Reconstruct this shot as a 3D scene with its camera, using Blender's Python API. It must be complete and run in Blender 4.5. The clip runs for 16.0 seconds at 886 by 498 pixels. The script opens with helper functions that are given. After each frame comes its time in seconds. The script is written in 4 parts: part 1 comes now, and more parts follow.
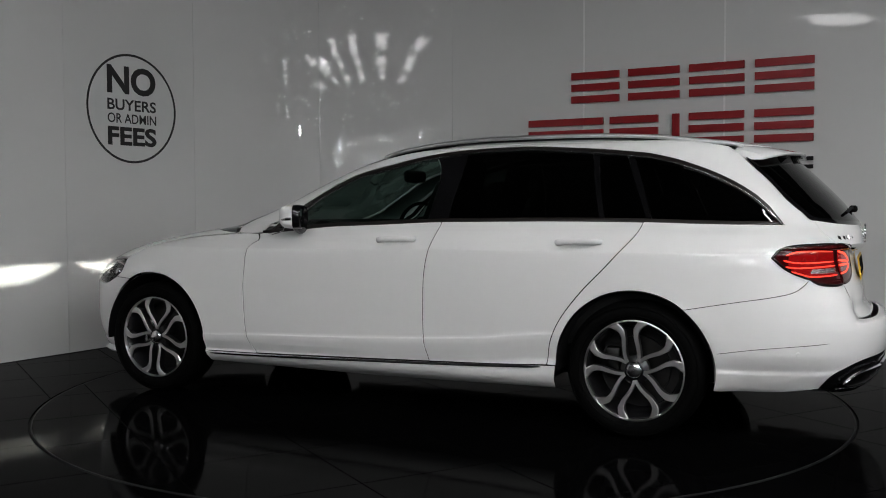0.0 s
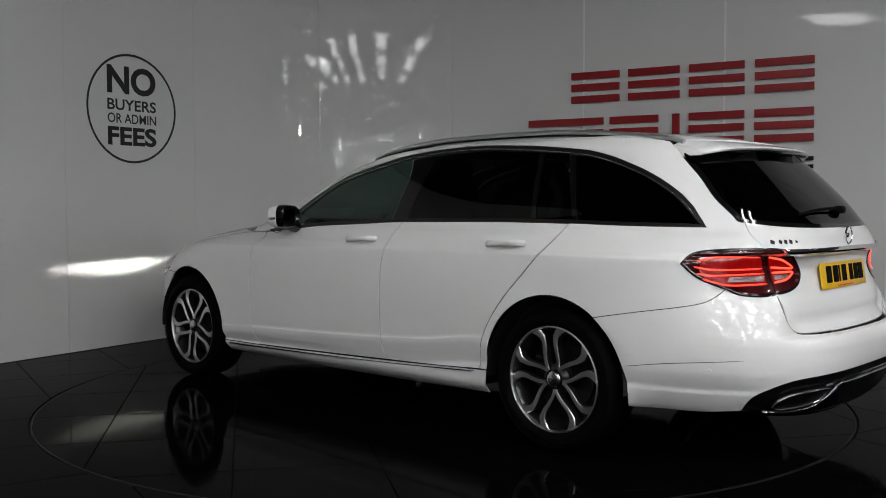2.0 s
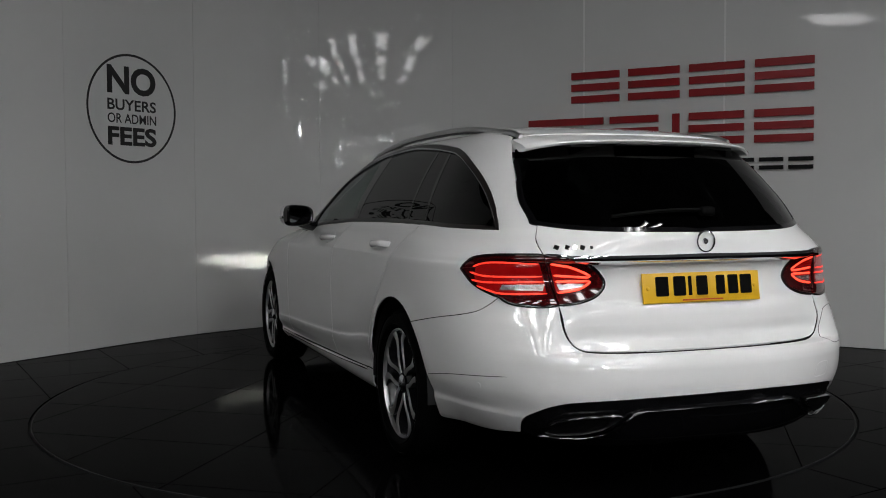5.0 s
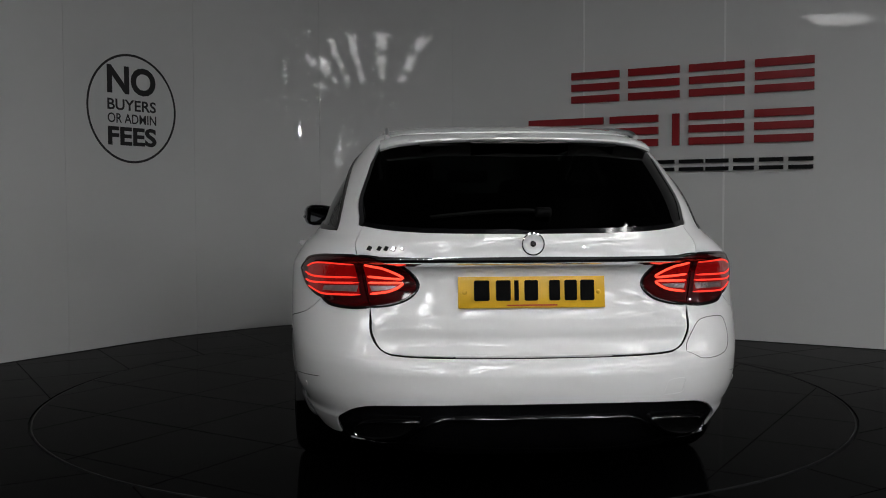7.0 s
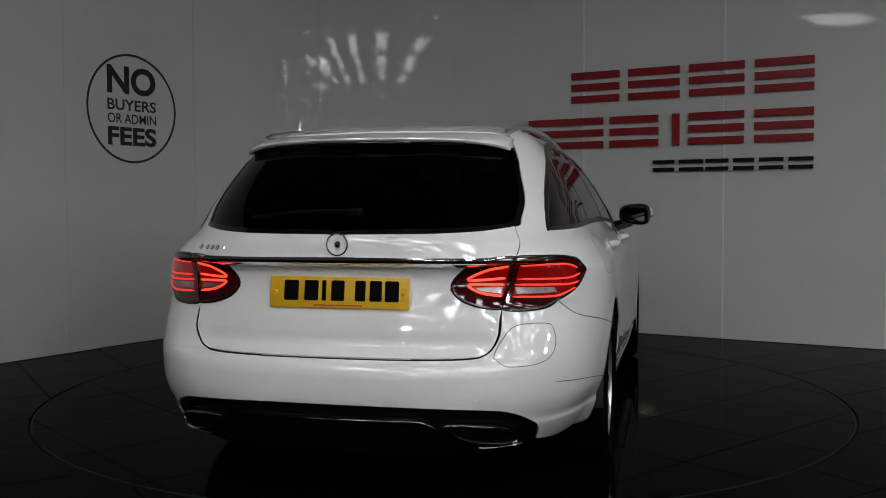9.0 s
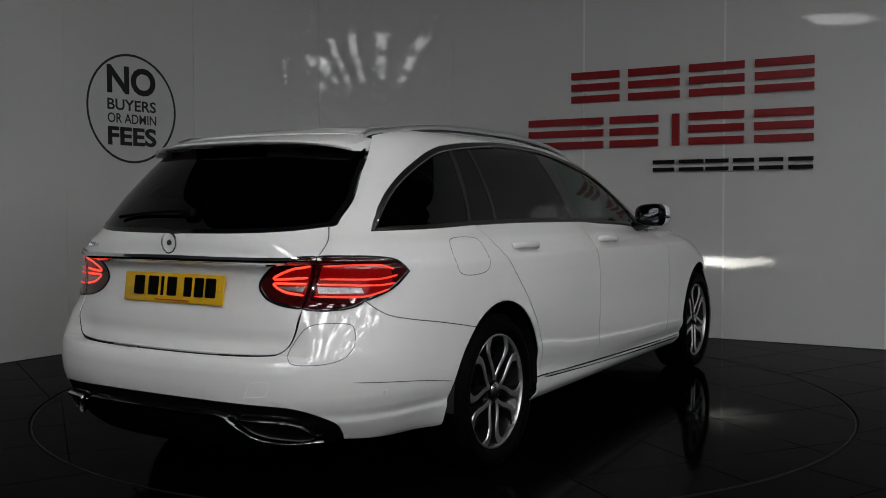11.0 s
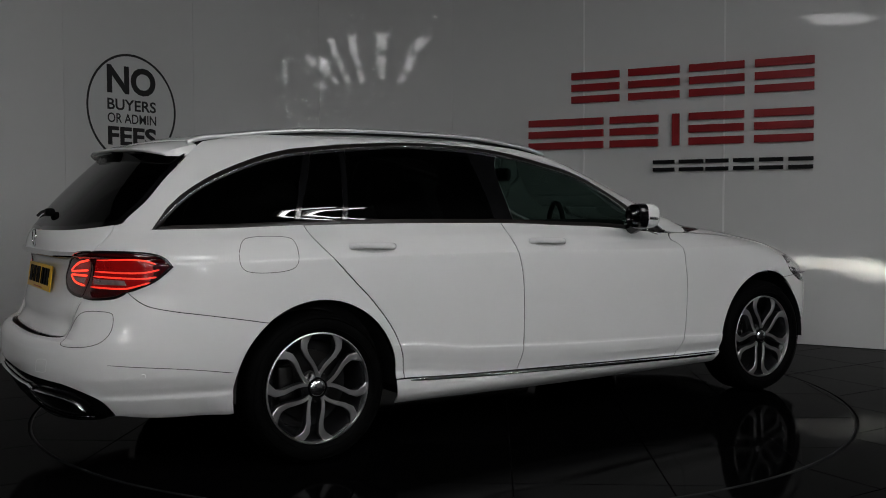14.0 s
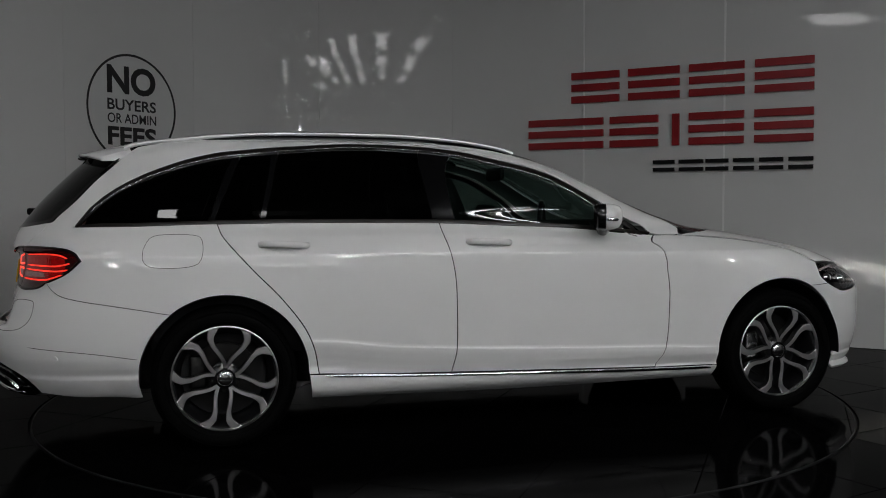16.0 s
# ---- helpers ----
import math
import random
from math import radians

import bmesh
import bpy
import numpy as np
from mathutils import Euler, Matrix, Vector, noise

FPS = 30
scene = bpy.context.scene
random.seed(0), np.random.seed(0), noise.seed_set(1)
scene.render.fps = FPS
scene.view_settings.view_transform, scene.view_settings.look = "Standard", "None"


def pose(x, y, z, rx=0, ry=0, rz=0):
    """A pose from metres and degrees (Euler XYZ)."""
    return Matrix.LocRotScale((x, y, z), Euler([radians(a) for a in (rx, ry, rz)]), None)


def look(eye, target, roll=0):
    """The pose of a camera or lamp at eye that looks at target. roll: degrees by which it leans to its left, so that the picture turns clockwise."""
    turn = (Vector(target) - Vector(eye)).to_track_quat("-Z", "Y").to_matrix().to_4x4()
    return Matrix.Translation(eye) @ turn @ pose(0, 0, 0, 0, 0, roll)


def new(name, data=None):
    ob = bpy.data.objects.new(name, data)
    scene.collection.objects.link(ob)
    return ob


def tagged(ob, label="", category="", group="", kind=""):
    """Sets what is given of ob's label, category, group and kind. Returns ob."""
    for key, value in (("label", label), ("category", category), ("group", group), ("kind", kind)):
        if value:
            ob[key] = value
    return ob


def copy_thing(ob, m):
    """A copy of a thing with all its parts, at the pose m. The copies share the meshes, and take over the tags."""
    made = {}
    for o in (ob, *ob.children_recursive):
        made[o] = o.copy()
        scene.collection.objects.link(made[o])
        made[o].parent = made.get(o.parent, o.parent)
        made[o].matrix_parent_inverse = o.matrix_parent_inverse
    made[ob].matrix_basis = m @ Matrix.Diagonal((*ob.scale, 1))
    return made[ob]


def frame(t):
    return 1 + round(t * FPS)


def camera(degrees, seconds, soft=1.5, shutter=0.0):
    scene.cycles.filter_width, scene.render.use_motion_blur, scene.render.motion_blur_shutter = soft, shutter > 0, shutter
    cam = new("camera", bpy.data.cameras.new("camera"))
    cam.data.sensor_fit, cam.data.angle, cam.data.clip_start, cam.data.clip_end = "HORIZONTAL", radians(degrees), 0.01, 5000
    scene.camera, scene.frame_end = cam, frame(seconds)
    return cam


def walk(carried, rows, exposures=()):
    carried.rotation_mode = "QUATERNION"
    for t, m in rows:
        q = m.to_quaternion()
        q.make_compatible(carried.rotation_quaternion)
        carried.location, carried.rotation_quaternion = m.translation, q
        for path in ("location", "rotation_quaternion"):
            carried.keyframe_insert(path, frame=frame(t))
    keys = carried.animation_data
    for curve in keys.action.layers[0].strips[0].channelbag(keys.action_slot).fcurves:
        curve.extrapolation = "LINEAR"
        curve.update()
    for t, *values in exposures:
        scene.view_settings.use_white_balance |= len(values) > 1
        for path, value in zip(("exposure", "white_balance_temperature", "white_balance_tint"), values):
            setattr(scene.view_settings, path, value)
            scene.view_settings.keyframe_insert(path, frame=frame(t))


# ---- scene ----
# ---------------------------------------------------------------- camera
cam = camera(50.0, 16.0, soft=1.0)
EYE = Vector((0.0, -5.552, 1.0923))
AIM = EYE + Vector((0.0, math.cos(radians(-2.654)), math.sin(radians(-2.654))))
walk(cam, [(0.0, look(EYE, AIM, -0.183)), (16.0, look(EYE, AIM, -0.183))],
     exposures=[(0.0, 1.20), (1.5, 1.19), (3.5, 1.04), (7.0, 0.54), (9.0, 0.50), (12.5, 0.46), (14.5, 0.42), (16.0, 0.36)])

# ---------------------------------------------------------------- world: an indoor showroom with almost no daylight
world = bpy.data.worlds.new("world")
world.use_nodes = True
world.node_tree.nodes["Background"].inputs[0].default_value = (0.5, 0.52, 0.55, 1)
world.node_tree.nodes["Background"].inputs[1].default_value = 0.02
scene.world = world
PANEL_GLOW = 6.6
SPOT_GLOW = 190.0
TUBE_GLOW = 22.0
BEAM_GLOW = 52000.0


# ---------------------------------------------------------------- materials
def material(name, base, rough=0.5, metal=0.0, coat=0.0, vary=0.0, scale=6.0, bump=0.0, bump_scale=200.0,
             rough_vary=0.0, spec=0.5, coat_rough=0.03, per_object=0.0, specks=0.0):
    m = bpy.data.materials.new(name)
    m.use_nodes = True
    n, l = m.node_tree.nodes, m.node_tree.links
    b = n["Principled BSDF"]
    b.inputs["Base Color"].default_value = (*base, 1)
    b.inputs["Roughness"].default_value = rough
    b.inputs["Metallic"].default_value = metal
    b.inputs["Coat Weight"].default_value = coat
    b.inputs["Coat Roughness"].default_value = coat_rough
    b.inputs["Specular IOR Level"].default_value = spec
    co = n.new("ShaderNodeTexCoord")
    if vary or rough_vary:
        t = n.new("ShaderNodeTexNoise")
        t.inputs["Scale"].default_value, t.inputs["Detail"].default_value = scale, 8
        l.new(co.outputs["Object"], t.inputs["Vector"])
    last = None
    if vary:
        mix = n.new("ShaderNodeMix")
        mix.data_type = "RGBA"
        mix.inputs[6].default_value = (*[c * (1 - vary) for c in base], 1)
        mix.inputs[7].default_value = (*[min(1, c * (1 + vary)) for c in base], 1)
        l.new(t.outputs["Fac"], mix.inputs[0])
        last = mix.outputs[2]
    if per_object:
        info = n.new("ShaderNodeObjectInfo")
        hue = n.new("ShaderNodeHueSaturation")
        mul = n.new("ShaderNodeMath")
        mul.operation = "MULTIPLY_ADD"
        mul.inputs[1].default_value, mul.inputs[2].default_value = 2 * per_object, 1 - per_object
        l.new(info.outputs["Random"], mul.inputs[0])
        l.new(mul.outputs[0], hue.inputs["Value"])
        hue.inputs["Color"].default_value = (*base, 1)
        if last:
            l.new(last, hue.inputs["Color"])
        last = hue.outputs[0]
    if specks:
        v = n.new("ShaderNodeTexVoronoi")
        v.inputs["Scale"].default_value = 9.0
        l.new(co.outputs["Object"], v.inputs["Vector"])
        lt = n.new("ShaderNodeMath")
        lt.operation = "LESS_THAN"
        lt.inputs[1].default_value = specks
        l.new(v.outputs["Distance"], lt.inputs[0])
        sm = n.new("ShaderNodeMix")
        sm.data_type = "RGBA"
        sm.inputs[6].default_value = (*base, 1)
        sm.inputs[7].default_value = (0.6, 0.58, 0.55, 1)
        l.new(lt.outputs[0], sm.inputs[0])
        if last:
            l.new(last, sm.inputs[6])
        last = sm.outputs[2]
    if last:
        l.new(last, b.inputs["Base Color"])
    if rough_vary:
        mr = n.new("ShaderNodeMapRange")
        mr.inputs[3].default_value, mr.inputs[4].default_value = max(0.0, rough - rough_vary), min(1.0, rough + rough_vary)
        l.new(t.outputs["Fac"], mr.inputs[0])
        l.new(mr.outputs[0], b.inputs["Roughness"])
    if bump:
        t2 = n.new("ShaderNodeTexNoise")
        t2.inputs["Scale"].default_value, t2.inputs["Detail"].default_value = bump_scale, 3
        l.new(co.outputs["Object"], t2.inputs["Vector"])
        bp = n.new("ShaderNodeBump")
        bp.inputs["Strength"].default_value, bp.inputs["Distance"].default_value = 1.0, bump
        l.new(t2.outputs["Fac"], bp.inputs["Height"])
        l.new(bp.outputs[0], b.inputs["Normal"])
        if coat:
            l.new(bp.outputs[0], b.inputs["Coat Normal"])
    return m


def glow(name, colour, strength):
    m = bpy.data.materials.new(name)
    m.use_nodes = True
    b = m.node_tree.nodes["Principled BSDF"]
    b.inputs["Base Color"].default_value = (*colour, 1)
    b.inputs["Emission Color"].default_value = (*colour, 1)
    b.inputs["Emission Strength"].default_value = strength
    return m


def pane(name, tint, clear):
    """Thin tinted glass: light passes straight through, with a mirror sheen by Fresnel."""
    m = bpy.data.materials.new(name)
    m.use_nodes = True
    n, l = m.node_tree.nodes, m.node_tree.links
    n.remove(n["Principled BSDF"])
    tr, gl, mx, lw = (n.new("ShaderNodeBsdfTransparent"), n.new("ShaderNodeBsdfGlossy"),
                      n.new("ShaderNodeMixShader"), n.new("ShaderNodeLayerWeight"))
    tr.inputs[0].default_value = (*[c * clear for c in tint], 1)
    gl.inputs["Roughness"].default_value = 0.0
    lw.inputs[0].default_value = 0.5
    pw, ma = n.new("ShaderNodeMath"), n.new("ShaderNodeMath")
    pw.operation, pw.inputs[1].default_value = "POWER", 5.0
    ma.operation, ma.inputs[1].default_value, ma.inputs[2].default_value = "MULTIPLY_ADD", 0.92, 0.045
    l.new(lw.outputs["Facing"], pw.inputs[0])
    l.new(pw.outputs[0], ma.inputs[0])
    l.new(ma.outputs[0], mx.inputs[0])
    l.new(tr.outputs[0], mx.inputs[1])
    l.new(gl.outputs[0], mx.inputs[2])
    l.new(mx.outputs[0], n["Material Output"].inputs[0])
    return m


PAINT = material("white_car_paint", (0.80, 0.80, 0.79), 0.5, 0, 1.0, 0.012, 2.0, 0.00002, 900, coat_rough=0.01, spec=0.35)
PAINT.node_tree.nodes["Principled BSDF"].inputs["Coat IOR"].default_value = 1.62
GLOSS_BLACK = material("gloss_black_trim", (0.004, 0.004, 0.0045), 0.10, coat=0.2, vary=0.2)
SATIN_BLACK = material("satin_black_plastic", (0.006, 0.006, 0.0065), 0.5, vary=0.2, scale=30, bump=0.0002, bump_scale=500)
DARK_CLOTH = material("dark_cabin_trim", (0.006, 0.006, 0.0065), 0.75, vary=0.3, scale=20, bump=0.0004, bump_scale=300)
RUBBER = material("tyre_rubber", (0.0022, 0.0022, 0.0022), 0.6, spec=0.03, vary=0.25, scale=25, bump=0.0004, bump_scale=160)
CHROME = material("chrome", (0.78, 0.78, 0.79), 0.07, 1.0, rough_vary=0.03, vary=0.02)
RAIL_SILVER = material("brushed_rail_aluminium", (0.70, 0.70, 0.70), 0.42, 1.0, rough_vary=0.06, vary=0.04, scale=15)
SATIN_CHROME = material("satin_aluminium", (0.62, 0.62, 0.63), 0.22, 1.0, rough_vary=0.08, vary=0.04, scale=15)
MACHINED = material("machined_alloy", (0.66, 0.65, 0.65), 0.38, 1.0, rough_vary=0.08, vary=0.05, scale=40)
ALLOY_DARK = material("dark_grey_wheel_paint", (0.008, 0.008, 0.009), 0.28, 0.2, 0.5, 0.2, 20)
STEEL = material("brushed_disc_steel", (0.045, 0.044, 0.043), 0.38, 1.0, rough_vary=0.1, vary=0.2, scale=30)
GLASS_DARK = pane("privacy_glass", (0.85, 0.95, 0.9), 0.022)
GLASS_CLEAR = pane("green_tinted_glass", (0.76, 0.98, 0.90), 0.34)
LENS_CLEAR = pane("clear_lens", (1, 1, 1), 0.96)
LENS_RED = material("dark_red_lens", (0.045, 0.0008, 0.0015), 0.06, coat=0.8, vary=0.4, scale=14)
LENS_LIT = material("lit_red_lens", (0.09, 0.0015, 0.002), 0.06, coat=0.8, vary=0.5, scale=25, bump=0.001, bump_scale=90)
LENS_LIT.node_tree.nodes["Principled BSDF"].inputs["Emission Color"].default_value = (1.0, 0.004, 0.005, 1)
LENS_LIT.node_tree.nodes["Principled BSDF"].inputs["Emission Strength"].default_value = 0.08
LENS_WHITE = material("silver_reflector", (0.55, 0.42, 0.42), 0.25, 0.7, 0.8, 0.5, 60, 0.001, 120)
LED_RED = glow("lit_red_light_guide", (1.0, 0.06, 0.03), 0.95)
LED_RED_SIDE = glow("lit_red_side_guide", (1.0, 0.045, 0.025), 0.5)
LAMP_WHITE = glow("small_white_lamp", (0.9, 0.95, 1.0), 0.35)
BEAM = glow("headlamp_source", (1.0, 0.96, 0.86), BEAM_GLOW)
PLATE_YELLOW = material("yellow_reflective_plate", (0.72, 0.42, 0.012), 0.42, vary=0.05, scale=40, coat=0.2)
INK = material("black_ink", (0.003, 0.003, 0.003), 0.6, vary=0.2, spec=0.05)
RED_SMALL = material("small_red_print", (0.45, 0.04, 0.02), 0.5, vary=0.1)
WALL_WHITE = material("glossy_white_wall_panel", (0.66, 0.66, 0.65), 0.03, vary=0.03, scale=1.6, bump=0.0022, bump_scale=2.6,
                      rough_vary=0.015, spec=0.25)
MIRROR = material("dim_mirror_glass", (0.30, 0.31, 0.33), 0.02, 1.0, vary=0.02)
FRAME_BROWN = material("dark_window_moulding", (0.010, 0.008, 0.0075), 0.3, vary=0.2, scale=20)
JOINT = material("pale_panel_joint", (0.80, 0.80, 0.79), 0.4, vary=0.05)
BACKING = material("grey_wall_backing", (0.22, 0.22, 0.22), 0.8, vary=0.2)
TILE = material("polished_black_tile", (0.0014, 0.0014, 0.0015), 0.075, vary=0.45, scale=7, bump=0.0004, bump_scale=5,
                rough_vary=0.055, per_object=0.2, specks=0.012, spec=0.0045)
GROUT = material("black_grout", (0.004, 0.004, 0.004), 0.9, vary=0.3)
ROOM_DARK = material("dark_grey_painted_wall", (0.022, 0.022, 0.023), 0.7, vary=0.15, scale=3)
CEILING = material("grey_ceiling_board", (0.05, 0.05, 0.05), 0.85, vary=0.1, scale=4)
RED_SIGN = material("red_acrylic_sign", (0.27, 0.005, 0.009), 0.35, vary=0.06, scale=8, coat=0.2)
BLACK_SIGN = material("black_acrylic_sign", (0.005, 0.005, 0.0055), 0.4, vary=0.1, scale=8, spec=0.15)
VINYL = material("black_vinyl", (0.010, 0.010, 0.010), 0.5, vary=0.1)
FIXTURE = material("white_enamel_fixture", (0.6, 0.6, 0.6), 0.4, vary=0.05)
PANEL_LIGHT = glow("lit_ceiling_diffuser", (0.99, 0.99, 1.0), PANEL_GLOW)
SPOT_LIGHT = glow("lit_spot_lamp", (0.95, 0.97, 1.0), SPOT_GLOW)
TUBE_LIGHT = glow("lit_tube", (1.0, 1.0, 1.0), TUBE_GLOW)


# ---------------------------------------------------------------- building helpers
def mesh_ob(name, verts, faces, mat, parent=None, label="", smooth=False):
    me = bpy.data.meshes.new(name)
    me.from_pydata([tuple(v) for v in verts], [], [tuple(f) for f in faces])
    me.materials.append(mat)
    if smooth:
        me.polygons.foreach_set("use_smooth", [True] * len(me.polygons))
    me.update()
    ob = new(name, me)
    if parent:
        ob.parent = parent
    return tagged(ob, label)


def part(name, bm, mat, parent, label="", smooth=True, sharp=35):
    me = bpy.data.meshes.new(name)
    bmesh.ops.recalc_face_normals(bm, faces=bm.faces[:])
    bm.to_mesh(me)
    bm.free()
    me.materials.append(mat)
    if smooth:
        me.polygons.foreach_set("use_smooth", [True] * len(me.polygons))
        me.set_sharp_from_angle(angle=radians(sharp))
    ob = new(name, me)
    if parent:
        ob.parent = parent
    return tagged(ob, label)


def block(cx, cy, cz, sx, sy, sz, bevel=0.0, seg=3, m=None):
    bm = bmesh.new()
    bmesh.ops.create_cube(bm, size=1.0)
    for v in bm.verts:
        v.co = Vector((v.co.x * sx, v.co.y * sy, v.co.z * sz))
    if bevel:
        bmesh.ops.bevel(bm, geom=bm.edges[:], offset=bevel, segments=seg, profile=0.5, affect="EDGES")
    if m:
        bm.transform(m)
    bm.transform(Matrix.Translation((cx, cy, cz)))
    return bm


def lathe(profile, seg=64, closed=True):
    """A ring about the y axis from (radius, y) pairs."""
    bm = bmesh.new()
    rows = []
    for k in range(seg):
        a = 2 * math.pi * k / seg
        rows.append([bm.verts.new((r * math.cos(a), y, r * math.sin(a))) for r, y in profile])
    m = len(profile)
    for k in range(seg):
        for i in range(m if closed else m - 1):
            q = [rows[k][i], rows[k][(i + 1) % m], rows[(k + 1) % seg][(i + 1) % m], rows[(k + 1) % seg][i]]
            if len(set(q)) == 4:
                bm.faces.new(q)
    return bm


def tube(points, radius, ring=8, flat=1.0):
    """A swept rod along points; flat squeezes it in its second direction."""
    bm = bmesh.new()
    pts = [Vector(p) for p in points]
    rows = []
    for i, p in enumerate(pts):
        d = (pts[min(i + 1, len(pts) - 1)] - pts[max(i - 1, 0)]).normalized()
        up = Vector((0, 0, 1)) if abs(d.z) < 0.9 else Vector((0, 1, 0))
        a = d.cross(up).normalized()
        b = a.cross(d)
        rows.append([bm.verts.new(p + a * (radius * flat * math.cos(2 * math.pi * k / ring)) + b * (radius * math.sin(2 * math.pi * k / ring)))
                     for k in range(ring)])
    for i in range(len(rows) - 1):
        for k in range(ring):
            bm.faces.new((rows[i][k], rows[i][(k + 1) % ring], rows[i + 1][(k + 1) % ring], rows[i + 1][k]))
    bm.faces.new(rows[0])
    bm.faces.new(rows[-1][::-1])
    return bm


def spline(points, step=6):
    """A smooth line through points."""
    p = [np.array(q, float) for q in points]
    if len(p) < 3:
        return [tuple(q) for q in p]
    p = [2 * p[0] - p[1]] + p + [2 * p[-1] - p[-2]]
    out = []
    for i in range(1, len(p) - 2):
        for k in range(step):
            u = k / step
            a, b, c, d = p[i - 1], p[i], p[i + 1], p[i + 2]
            out.append(tuple(0.5 * (2 * b + (c - a) * u + (2 * a - 5 * b + 4 * c - d) * u * u + (3 * b - a - 3 * c + d) * u ** 3)))
    out.append(tuple(p[-2]))
    return out


def outline(*runs):
    """One closed outline from smooth runs that meet at sharp corners."""
    out = []
    for run in runs:
        for q in spline(run):
            if not out or np.hypot(q[0] - out[-1][0], q[1] - out[-1][1]) > 0.003:
                out.append((float(q[0]), float(q[1])))
    if np.hypot(out[0][0] - out[-1][0], out[0][1] - out[-1][1]) < 0.003:
        out.pop()
    return out


# ---------------------------------------------------------------- the curved back wall
SEAMS = [(-4.15, -2.05), (-3.92, -0.75), (-3.42, 0.40), (-2.78, 1.47), (-2.09, 2.48), (-1.13, 3.22), (0.09, 3.24),
         (1.22, 2.70), (2.26, 2.11), (3.30, 1.50), (4.34, 0.89), (5.38, 0.28)]
WALL_TOP = 4.1
wall_line = np.array(spline(SEAMS, 24))
wall_run = np.concatenate([[0], np.cumsum(np.linalg.norm(np.diff(wall_line, axis=0), axis=1))])
seam_run = [wall_run[24 * i] for i in range(len(SEAMS))]


def on_wall(u, z, off=0.0):
    """The point u metres along the wall's face, at height z, off metres in front of it."""
    x, y = np.interp(u, wall_run, wall_line[:, 0]), np.interp(u, wall_run, wall_line[:, 1])
    e = 0.03
    dx = np.interp(u + e, wall_run, wall_line[:, 0]) - np.interp(u - e, wall_run, wall_line[:, 0])
    dy = np.interp(u + e, wall_run, wall_line[:, 1]) - np.interp(u - e, wall_run, wall_line[:, 1])
    d = math.hypot(dx, dy) or 1.0
    return Vector((x + off * dy / d, y - off * dx / d, z))


def wall_at(x, y):
    return float(wall_run[np.argmin(np.hypot(wall_line[:, 0] - x, wall_line[:, 1] - y))])


def wall_slab(u0, u1, z0, z1, front, back, cols):
    vs, fs = [], []
    for i in range(cols + 1):
        u = u0 + (u1 - u0) * i / cols
        vs += [on_wall(u, z0, front), on_wall(u, z1, front), on_wall(u, z1, back), on_wall(u, z0, back)]
    for i in range(cols):
        a, b = 4 * i, 4 * i + 4
        fs += [(a, b, b + 1, a + 1), (a + 1, b + 1, b + 2, a + 2), (a + 2, b + 2, b + 3, a + 3), (a + 3, b + 3, b, a)]
    fs += [(0, 1, 2, 3), (4 * cols + 3, 4 * cols + 2, 4 * cols + 1, 4 * cols)]
    return vs, fs


def build_wall():
    vs, fs = wall_slab(0.0, wall_run[-1], -0.02, WALL_TOP, -0.014, -0.12, 96)
    wall = tagged(mesh_ob("wall_back", vs, fs, BACKING), "curved showroom wall clad in glossy white panels", "wall", kind="structure")
    for a, b in zip(seam_run, seam_run[1:]):
        vs, fs = wall_slab(a + 0.0008, b - 0.0008, 0.004, WALL_TOP - 0.01, 0.0, -0.0138, 14)
        ob = mesh_ob("wall_panel", vs, fs, WALL_WHITE, wall, smooth=True)
        ob.data.set_sharp_from_angle(angle=radians(40))
    for i, a in enumerate(seam_run[1:-1], 1):
        if i in (7, 8, 9):
            vs, fs = wall_slab(a - 0.007, a + 0.007, 0.004, WALL_TOP - 0.01, 0.006, 0.0005, 1)
            mesh_ob("joint_strip", vs, fs, JOINT, wall, "slim pale strip over the panel joint")
    return wall


def build_room():
    def slab(name, cx, cy, cz, sx, sy, sz, mat, label, cat):
        bm = block(cx, cy, cz, sx, sy, sz)
        return tagged(part(name, bm, mat, None, smooth=False), label, cat, kind="structure")
    slab("wall_left", -6.1, -4.0, 2.05, 0.2, 16.4, 4.1, ROOM_DARK, "dark grey painted showroom side wall", "wall")
    slab("wall_right", 7.1, -4.0, 2.05, 0.2, 16.4, 4.1, ROOM_DARK, "dark grey painted showroom side wall", "wall")
    slab("wall_front", 0.5, -12.1, 2.05, 13.0, 0.2, 4.1, ROOM_DARK, "dark grey painted wall behind the viewer", "wall")
    slab("wall_rear", 0.5, 4.1, 2.05, 13.0, 0.2, 4.1, ROOM_DARK, "dark grey wall behind the white panels", "wall")
    slab("ceiling", 0.5, -4.0, 4.2, 13.4, 16.4, 0.2, CEILING, "plain grey showroom ceiling", "ceiling")


# ---------------------------------------------------------------- the floor and the turntable
RING = 2.236
TILE_SIDE = 0.61


def clip_poly(poly, inside, cross):
    out = []
    for i, p in enumerate(poly):
        q = poly[(i + 1) % len(poly)]
        if inside(p):
            out.append(p)
        if inside(p) != inside(q):
            out.append(cross(p, q))
    return out


